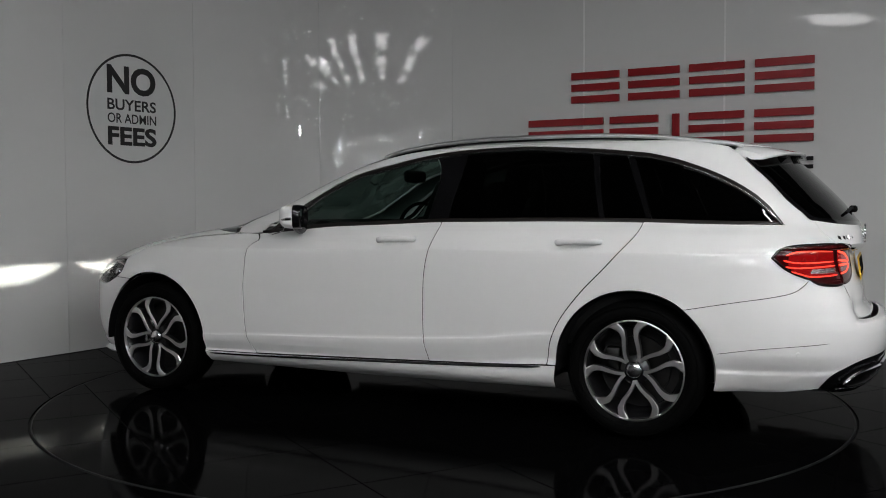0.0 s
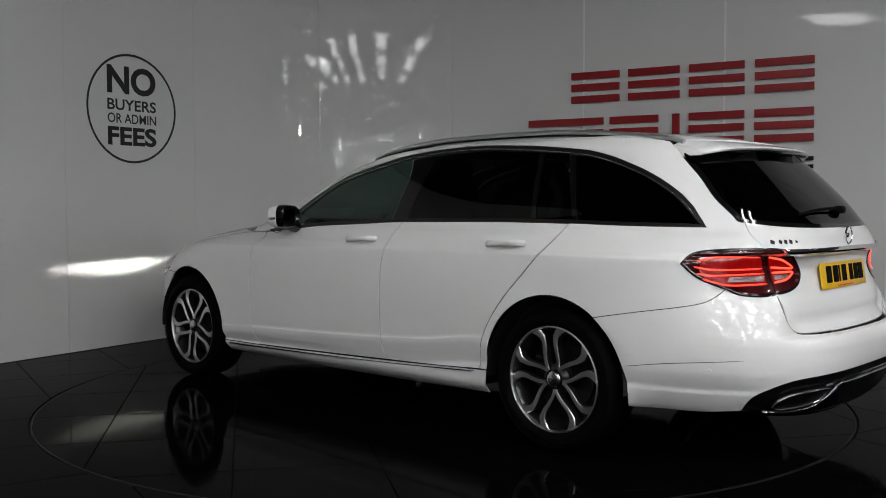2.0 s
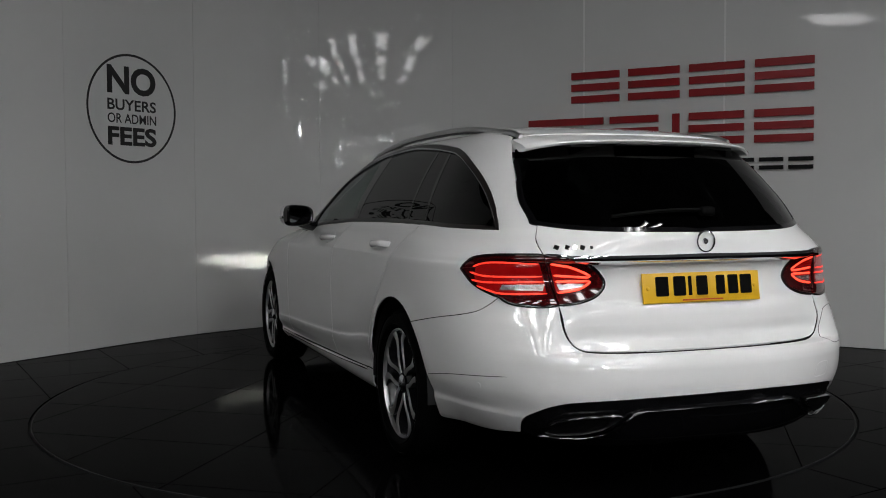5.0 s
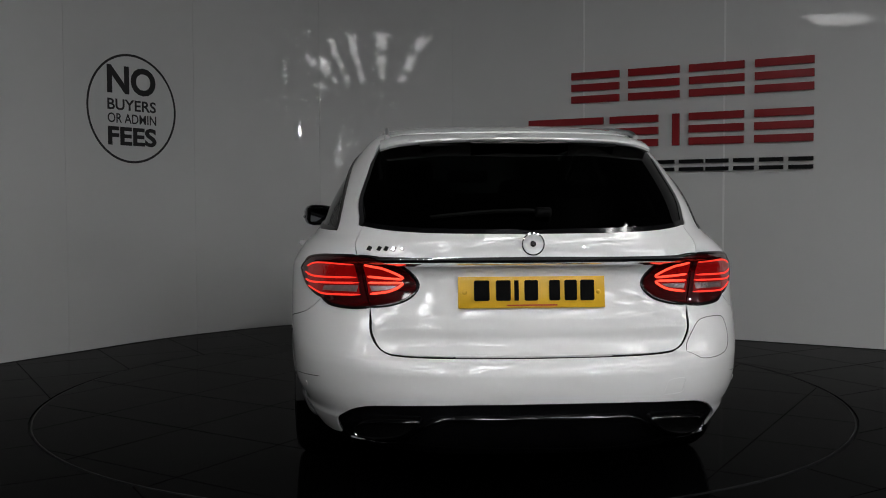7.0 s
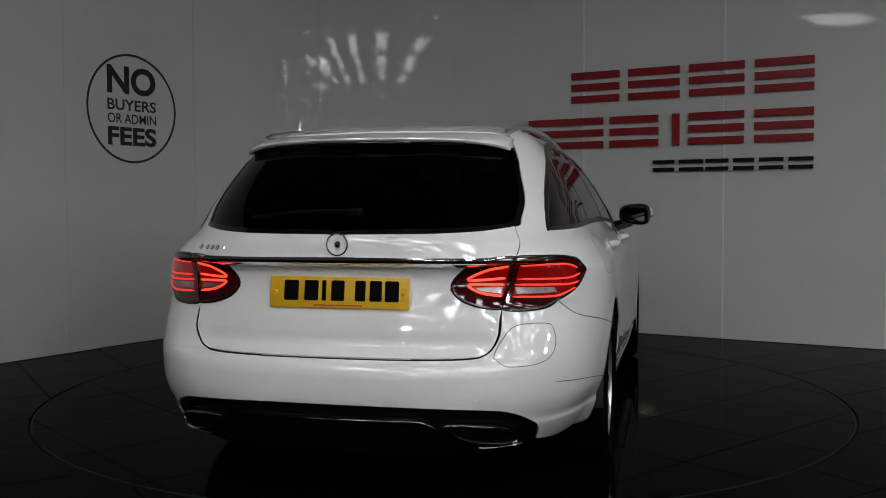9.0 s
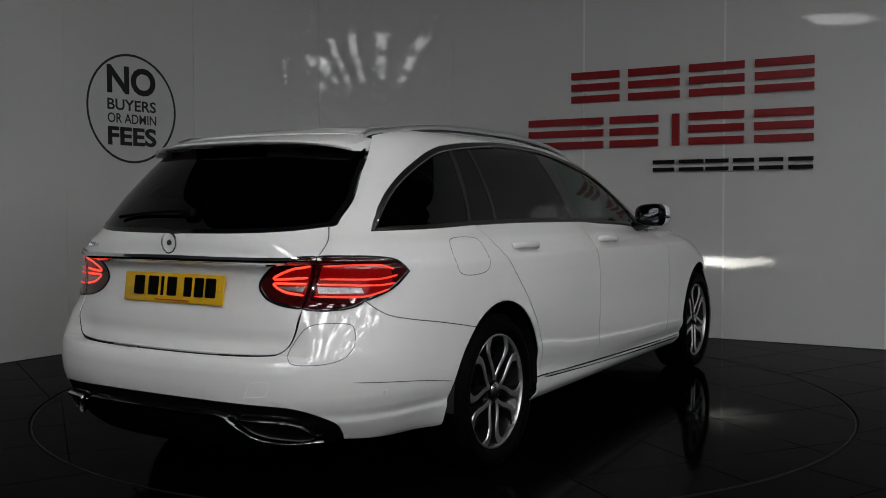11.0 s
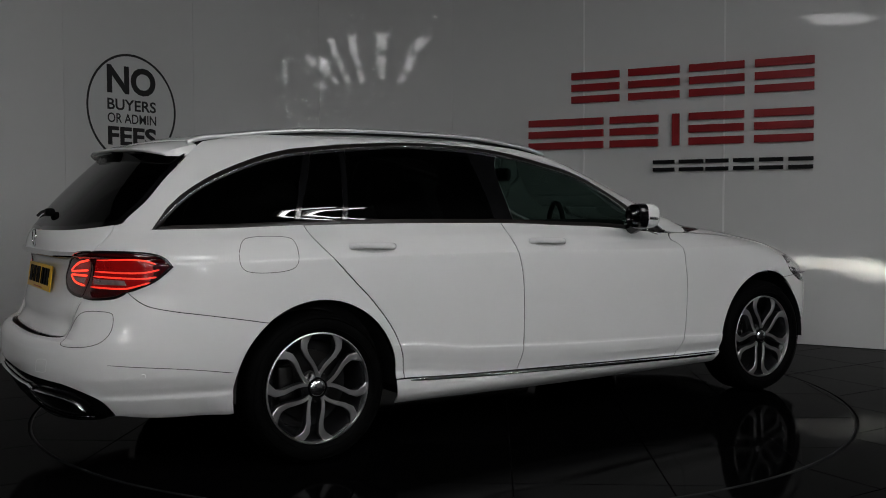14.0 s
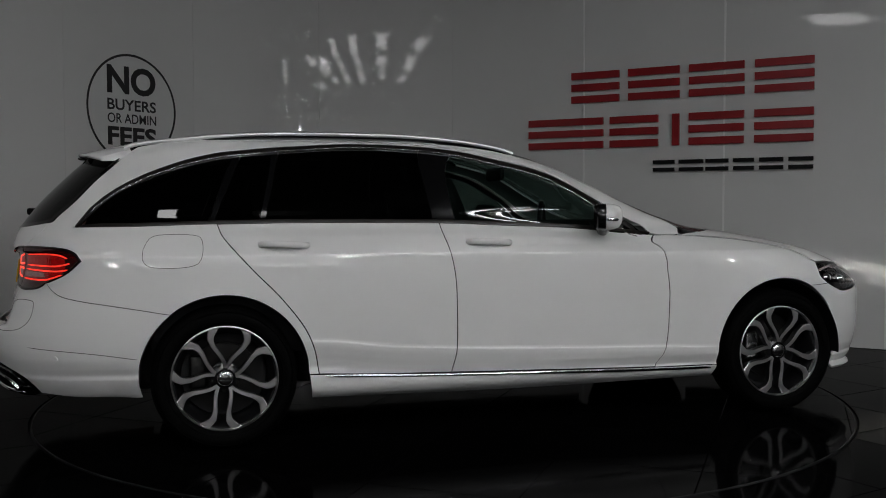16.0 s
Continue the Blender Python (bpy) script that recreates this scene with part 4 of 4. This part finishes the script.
        for zc, tilt, run in ((.6715, 2.6, .08), (.6626, 0.0, .060)):
            sh = block(run / 2, 0, 0, run, .12, .0012)
            sh.transform(pose(3.328, yb, zc, 0, tilt, 0))
            part("beam_shield", at_car(sh), INK, lens, smooth=False)
        part("beam_shield", at_car(block(3.326, yb, .665, .002, .12, .018)), INK, lens, smooth=False)
        # wheel arch liner
        for x, r in ((0, .368), (2.84, .374)):
            bm = bmesh.new()
            rows = []
            for k in range(33):
                a = radians(-4 + 188 * k / 32)
                rows.append([bm.verts.new((x + r * math.cos(a), y * side, .322 + r * math.sin(a))) for y in (.882 if x < 1 else .86, .55)])
            for a, b in zip(rows, rows[1:]):
                bm.faces.new((a[0], b[0], b[1], a[1]))
            bm.faces.new([q[1] for q in rows])
            part("arch_liner", at_car(bm), SATIN_BLACK, car, "black wheel arch liner")
        for x in (0.0, 2.84):
            build_wheel(car, x, side)

    # roof, bonnet, screens
    lv = [1.35, 1.37, 1.385, 1.395, 1.4, 1.405, 1.41, 1.415, 1.42, 1.425, 1.429, 1.433, 1.436, 1.439, 1.441, 1.4425, 1.4438, 1.4445]
    top = [(float(front_end(z)), z) for z in np.linspace(1.404, 1.4447, 16)]
    fr = [(float(front_end(1.404)) * u + .9 * (1 - u), 1.404 * u + 1.406 * (1 - u)) for u in np.linspace(0, 1, 14)]
    roof_poly = fr + top[1:] + [(s, 1.4447) for s in np.linspace(top[-1][0], BACK, 30)[1:]] + [(BACK, z) for z in np.linspace(1.444, 1.381, 14)]
    roof_poly += [(s, 1.381 - .006 * (s - BACK) / (-.62 - BACK)) for s in np.linspace(BACK, -.62, 14)[1:]] + list(spline(ROOF_EDGE[::-1], 5))[1:-1]
    panel("roof", [(float(a), float(b)) for a, b in roof_poly], PAINT, car, centre=True, gap=0, depth=.01, levels=lv, label="white roof", step=.05)
    hood_c = [(float(front_end(z)), float(z)) for z in np.linspace(.70, .968, 14)]
    bonnet = outline([(3.235, .722), (3.2, .746), (3.06, .767), (2.95, .781), (2.872, .784)], [(2.872, .784), (2.7, .854), (2.45, .907), (2.17, .937)]) + \
        [(float(a), float(b)) for a, b in spline([(2.17, .94), (2.30, .962), (float(front_end(.968)), .968)], 8)[1:-1]] + hood_c[::-1] + \
        [(float(a), float(b)) for a, b in spline([(float(front_end(.70)), .70), (3.4, .705), (3.235, .722)], 6)[1:-1]]
    panel("bonnet", bonnet, PAINT, car, centre=True, gap=.0015, levels=[.7 + .008 * k for k in range(34)], label="white bonnet")
    ws_c = [(float(front_end(z)), float(z)) for z in np.linspace(.972, 1.402, 20)]
    ws = list(spline(SCREEN_EDGE, 6)) + [(float(a), float(b)) for a, b in fr[1:-1]] + ws_c[::-1] + [(float(a), float(b)) for a, b in spline([(float(front_end(.972)), .972), (2.31, .966), (2.17, .942)], 8)[1:-1]]
    panel("windscreen", [(float(a), float(b)) for a, b in ws], GLASS_CLEAR, car, centre=True, gap=.003, depth=0, off=-.002, label="clear green-tinted windscreen")
    nose_c = [(float(front_end(z)), float(z)) for z in np.linspace(.20, .698, 16)]
    arch = front_arch(62, -14)
    nose = outline([(2.965, .668), arch[0]], arch, [arch[-1], (3.10, .21)]) + [(3.10, .21), (3.3, .2)] + nose_c + \
        [(float(a), float(b)) for a, b in spline([(float(front_end(.698)), .698), (3.4, .703), (3.27, .70)], 6)[1:-1]] + outline([(3.27, .70), (3.2, .643), (3.07, .622), (2.993, .652), (2.965, .668)])
    clean = []
    for p in nose:
        if not clean or math.hypot(p[0] - clean[-1][0], p[1] - clean[-1][1]) > .002:
            clean.append(p)
    panel("front_bumper", clean, PAINT, car, centre=True, gap=.0015, label="white front bumper")
    lip_pts = [(float(a), float(b)) for a, b in [(3.03, .222), (3.12, .217), (3.25, .212), (3.45, .21)]]
    strip("front_lip", spline(lip_pts, 6), .03, PAINT, car, both=True, off=.03, thick=.035, label="white front lip")

    # tail
    tail_gate = outline(HATCH_SIDE[::-1], LAMP_IN, HATCH_LOW) + [(BACK, z) for z in np.linspace(.60, .988, 14)] + \
        outline([(BACK, .990), (-1.236, .993), (-1.065, 1.0), (-.96, 1.010), (-.905, 1.017)])[1:-1]
    gate = panel("tailgate", tail_gate, PAINT, car, centre=True, gap=.0008, label="white tailgate")
    glass = outline([(BACK, .992), (-1.236, .995), (-1.065, 1.002), (-.93, 1.015), (-.885, 1.022), (-.866, 1.05), (-.811, 1.115), (-.763, 1.208), (-.708, 1.28), (-.69, 1.315)],
                    [(-.69, 1.315), (-.87, 1.338), (BACK, 1.352)]) + [(BACK, z) for z in np.linspace(1.34, 1.0, 12)]
    panel("rear_window", glass, GLASS_DARK, gate, centre=True, gap=.003, depth=0, off=-.002, label="dark privacy rear window")
    strip("window_edge", spline([(BACK, .998), (-1.236, 1.001), (-1.065, 1.008), (-.94, 1.020), (-.895, 1.028), (-.876, 1.05), (-.821, 1.115), (-.773, 1.208), (-.72, 1.275)], 5), .02, GLOSS_BLACK, gate, both=True, off=.0, thick=.004, label="black window edge")
    bumper = outline([(BACK, .563), (-1.3, .564), (-1.12, .567), (-1.07, .575), (-1.035, .603), (-1.012, .65), (-.995, .729)], LAMP_LOW[::-1], BUMPER_LINE[::-1], rear_arch(128, 192),
                     [rear_arch(128, 192)[-1], (-.55, .247), (-.72, .250), (-.86, .266)], DIFF_TOP) + [(BACK, z) for z in np.linspace(.43, .55, 6)]
    bumper_ob = panel("rear_bumper", bumper, PAINT, car, centre=True, gap=.0006, label="white rear bumper")
    diff = outline([(BACK, .411), (-1.303, .410), (-1.079, .400), (-.993, .384), (-.926, .353), (-.888, .328), (-.872, .30), (-.865, .268)],
                   [(-.865, .268), (-.95, .235), (-1.2, .215), (BACK, .21)]) + [(BACK, z) for z in np.linspace(.23, .39, 6)]
    panel("diffuser", diff, GLOSS_BLACK, car, centre=True, gap=.001, off=-.006, label="black lower bumper insert")
    strip("diffuser_chrome", spline([(-1.235, .352), (-1.27, .362), (-1.30, .364), (BACK, .364)], 8), .006, CHROME, car, both=True, off=.01, thick=.012, label="thin chrome strip across the insert")
    panel("chrome_bar", outline([(-.985, .9085), (-1.07, .9065), (BACK, .911)]) + [(BACK, .9), (BACK, .889)] + outline([(BACK, .887), (-1.16, .886), (-1.09, .889), (-.985, .9085)])[1:-1],
          CHROME, gate, centre=True, gap=0, off=.012, depth=.016, label="chrome strip over the number plate")
    for y in (.075, -.075):
        lamp = block(-.940, y * 1.6, .884, .016, .045, .006, .002, 2)
        part("plate_lamp", at_car(lamp), LAMP_WHITE, gate, "small white plate lamp")
    # plain round badge
    ring = lathe([(.036, 0), (.0405, .002), (.0405, .007), (.036, .008), (.0345, .004)], 48)
    ring.transform(pose(-.953, 0, .955, 0, 9, 90))
    part("badge_ring", at_car(ring), CHROME, gate, "plain chrome ring badge")
    disc = lathe([(.0005, .006), (.010, .0055), (.012, .001)], 24, False)
    disc.transform(pose(-.953, 0, .955, 0, 9, 90))
    part("badge_stud", at_car(disc), CHROME, gate, "plain round badge stud")
    for y, w, h in ((.562, .020, .018), (.527, .016, .018), (.503, .016, .018), (.479, .017, .018), (.450, .012, .011)):
        s0 = -math.atan2(.836 + .45 * (.587 - y), y)
        p, nn = skin(s0, .938), skin_normal(np.array(s0), np.array(.938))
        bd = block(0, 0, 0, w, .005, h, .0015, 1)
        bd.transform(Vector((0, 1, 0)).rotation_difference(Vector(nn)).to_matrix().to_4x4())
        bd.transform(Matrix.Translation(p + nn * .002))
        part("model_badge", at_car(bd), CHROME, gate, "plain chrome badge bar")
    # number plate: plain bars for its characters
    pl = block(0, 0, 0, .006, .52, .111, .002, 2)
    tilt = pose(-.9385, .002, .785, 0, 8.0, 0)
    pl.transform(tilt)
    plate = part("number_plate", at_car(pl), PLATE_YELLOW, car, "yellow number plate with black bars")
    for a, b in ((.204, .150), (.127, .075), (.062, .046), (.026, -.022), (-.062, -.100), (-.116, -.160), (-.172, -.222)):
        br = block(0, 0, 0, .002, abs(a - b), .072, .004 if abs(a - b) > .03 else .001, 1)
        br.transform(tilt @ Matrix.Translation((-.0035, (a + b) / 2, .006)))
        part("character_bar", at_car(br), INK, plate, "plain black bar")
    cap = block(0, 0, 0, .001, .18, .005)
    cap.transform(tilt @ Matrix.Translation((-.0035, -.0, -.046)))
    part("maker_line", at_car(cap), RED_SMALL, plate, "small red printed line", smooth=False)
    for y in (.237, -.237):
        sc = lathe([(.0005, .004), (.006, .003), (.008, 0)], 16, False)
        sc.transform(tilt @ pose(-.003, y, 0, 0, 0, 90))
        part("plate_screw", at_car(sc), PLATE_YELLOW, plate)
    # spoiler with the high brake lamp
    bm = bmesh.new()
    rows = []
    n = 28
    for i in range(n + 1):
        v = -1 + 2 * i / n
        y = .532 * v
        e = abs(v) ** 7
        xf, xt, drop = -.40 - .02 * (1 - e), -.672 + .085 * v * v + .055 * e, .012 * v * v + .020 * e
        zt, zf = 1.346 - drop, 1.392 - .012 * v * v - .024 * e
        rows.append([bm.verts.new(shift(q)) for q in ((xf, y, zf - .004), ((xf * 2 + xt) / 3, y, zf * .62 + zt * .38 + .004), ((xf + xt * 3) / 4, y, zf * .22 + zt * .78 + .005), (xt, y, zt),
                                                       (xt - .002, y, zt - .006), (xt + .006, y, zt - .014), (xt + .10, y, zt - .012), (xf + .02, y, zf - .05))])
    for a, b in zip(rows, rows[1:]):
        for k in range(8):
            bm.faces.new((a[k], a[(k + 1) % 8], b[(k + 1) % 8], b[k]))
    bm.faces.new(rows[0])
    bm.faces.new(rows[-1][::-1])
    spoiler = part("roof_spoiler", bm, PAINT, car, "white roof spoiler", sharp=50)
    hb = block(-.640, 0, 1.326, .05, .38, .010, .003, 2)
    part("high_brake_lamp", at_car(hb), GLOSS_BLACK, spoiler, "unlit dark high brake lamp")
    under = block(-.56, 0, 1.322, .11, .76, .012, .005, 2)
    part("spoiler_underside", at_car(under), SATIN_BLACK, spoiler, "dark underside")
    # rear wiper
    wp = spline([(-.895, -.045, 1.068), (-.897, .02, 1.072), (-.893, .166, 1.067), (-.88, .355, 1.049)], 6)
    wiper = part("rear_wiper", at_car(tube(wp, .007, 8)), INK, gate, "black rear wiper")
    part("wiper_hub", at_car(block(-.90, -.045, 1.066, .04, .06, .035, .012, 3)), INK, gate)
    # right-side flaps as fine joints
    fuel = [(-.375, .90), (-.362, .945), (-.33, .962), (-.24, .966), (-.14, .960), (-.108, .940), (-.100, .895), (-.112, .850), (-.15, .828), (-.24, .820), (-.33, .826), (-.365, .85), (-.375, .90)]
    strip("fuel_flap_joint", spline(fuel, 5), .0024, SATIN_BLACK, car, -1, .0005, .002, "thin joint round the fuel flap")
    chg = [(-1.04, .57), (-1.026, .603), (-.985, .662), (-.94, .681), (-.855, .681), (-.828, .665), (-.828, .61), (-.86, .568), (-.92, .549), (-1.01, .548), (-1.04, .57)]
    strip("charge_flap_joint", spline(chg, 5), .0024, SATIN_BLACK, car, -1, .0005, .002, "thin joint round the charging flap")
    tow = [(-1.169, .433), (-1.16, .46), (-1.148, .483), (-1.092, .487), (-1.095, .46), (-1.106, .437), (-1.169, .433)]
    strip("tow_cover_joint", spline(tow, 4), .0025, JOINT, car, -1, .0005, .002, "thin joint round the towing eye cover")
    # under the body and inside the cabin
    part("floor_pan", at_car(block(1.3, 0, .275, 4.3, 1.08, .10, .03, 2)), SATIN_BLACK, car, "black underbody")
    part("side_pan", at_car(block(1.42, 0, .275, 2.0, 1.62, .08, .02, 2)), SATIN_BLACK, car, "black underbody")
    part("cabin_tub", at_car(block(1.0, 0, .60, 2.9, 1.0, .5, .05, 3)), DARK_CLOTH, car, "dark cabin floor and consoles")
    for side in (1, -1):
        part("door_lining", at_car(block(.78, .695 * side, .712, 2.2, .10, .61, .03, 2)), DARK_CLOTH, car, "dark door lining")
        seat = part("front_seat", at_car(block(1.42, .37 * side, .78, .50, .50, .26, .08, 4)), DARK_CLOTH, car, "dark front seat")
        bk = block(0, 0, 0, .14, .48, .60, .06, 4)
        bk.transform(pose(1.19, .37 * side, .95, 0, -24, 0))
        part("seat_back", at_car(bk), DARK_CLOTH, seat)
        hr = block(0, 0, 0, .09, .26, .17, .04, 4)
        hr.transform(pose(1.03, .37 * side, 1.255, 0, -14, 0))
        part("headrest", at_car(hr), DARK_CLOTH, seat)
        rr = block(0, 0, 0, .08, .25, .13, .035, 4)
        rr.transform(pose(.06, .36 * side, 1.13, 0, -10, 0))
        part("rear_headrest", at_car(rr), DARK_CLOTH, car)
    rb = block(0, 0, 0, .16, 1.25, .58, .06, 4)
    rb.transform(pose(.14, 0, .86, 0, -16, 0))
    part("rear_seat", at_car(rb), DARK_CLOTH, car, "dark rear bench")
    part("load_cover", at_car(block(-.35, 0, .955, .75, 1.0, .03, .01, 2)), DARK_CLOTH, car, "dark load cover")
    part("dashboard", at_car(block(2.0, 0, .85, .46, 1.36, .16, .06, 4)), DARK_CLOTH, car, "dark dashboard")
    part("scuttle", at_car(block(2.26, 0, .84, .22, 1.36, .14, .04, 3)), SATIN_BLACK, car, "black scuttle panel")
    st = lathe([(.178, -.014), (.192, -.010), (.195, 0), (.192, .010), (.178, .014), (.172, 0)], 40)
    st.transform(pose(1.70, -.37, .92, 0, 0, 65))
    wheel = part("steering_wheel", at_car(st), DARK_CLOTH, car, "dark steering wheel")
    part("steering_boss", at_car(block(1.72, -.37, .92, .06, .16, .10, .03, 3)), DARK_CLOTH, wheel)
    rm = block(0, 0, 0, .04, .25, .075, .02, 3)
    rm.transform(pose(1.56, 0, 1.265, 0, 0, 0))
    part("cabin_mirror", at_car(rm), SATIN_BLACK, car, "black cabin mirror")
    part("headlining", at_car(block(.55, 0, 1.385, 1.6, .92, .02, .008, 2)), DARK_CLOTH, car, "dark roof lining")
    return car


# ---------------------------------------------------------------- put it together
build_room()
build_wall()
build_round_sign()
three = ((0.0, 0.23), (0.385, 0.615), (0.77, 1.0))
build_bar_sign("upper row of raised red acrylic sign bars", [(8.662, 9.087), (9.167, 9.603), (9.682, 10.121), (10.201, 10.643)], 1.965, 2.226, RED_SIGN, three)
build_bar_sign("middle row of raised red acrylic sign bars", [(8.259, 8.947), (9.007, 9.425), (9.544, 9.603), (9.682, 10.121), (10.201, 10.643)], 1.575, 1.835, RED_SIGN, three)
build_bar_sign("lower row of small raised black sign bars", [(9.385, 9.563), (9.603, 9.801), (9.821, 10.001), (10.041, 10.201), (10.241, 10.422), (10.462, 10.643)], 1.363, 1.457, BLACK_SIGN,
               ((0.0, 0.33), (0.67, 1.0)))
build_floor()
table = build_turntable()
car = build_car()

lamp = build_ceiling_panel()
first = True
for x in (-2.5, -0.9, 0.7, 2.3, 3.9, 5.5):
    for y in (-5.2, -7.5, -9.9):
        m = pose(x, y, 4.07)
        if first:
            lamp.matrix_basis = m
            first = False
        else:
            copy_thing(lamp, m)
for x, y, z in ((2.3, -7.0, 2.40), (-4.24, -11.5, 2.92), (6.0, -3.76, 2.56)):
    build_spot(4.1 - z).matrix_basis = pose(x, y, z)
tl = build_tube_light()
tl.matrix_basis = pose(2.22, -3.3, 3.6, 0, 0, 78)
copy_thing(tl, pose(2.52, -3.2, 3.6, 0, 0, 78))
side_tube = build_tube_light(wall=True)
side_tube.matrix_basis = pose(6.955, -0.4, 1.36, 90, 0, -90)
copy_thing(side_tube, pose(6.955, -0.4, 1.72, 90, 0, -90))
copy_thing(side_tube, pose(-5.955, -2.6, 1.5, 90, 0, 90))

short_tube = build_tube_light(wall=True, length=0.55)


def upright(y, z):
    return Matrix(((0, 0, 1, 6.955), (0, -1, 0, y), (1, 0, 0, z), (0, 0, 0, 1)))


short_tube.matrix_basis = upright(-2.62, 3.72)
copy_thing(short_tube, upright(-2.90, 3.72))
copy_thing(short_tube, upright(-2.95, 3.05))

for x, z in ((-3.3, 2.2), (0.3, 2.2), (3.7, 2.2), (-1.4, 2.75), (2.2, 2.75)):
    copy_thing(side_tube, Matrix(((1, 0, 0, x), (0, 0, -1, -11.955), (0, 1, 0, z), (0, 0, 0, 1))))


def motions():
    rows = [(t, pose(0, 0, 0, 0, 0, 155.094 - 8.7922 * t + 0.0038856 * t * t)) for t in range(17)]
    walk(table, rows)
    walk(car, rows)


motions()
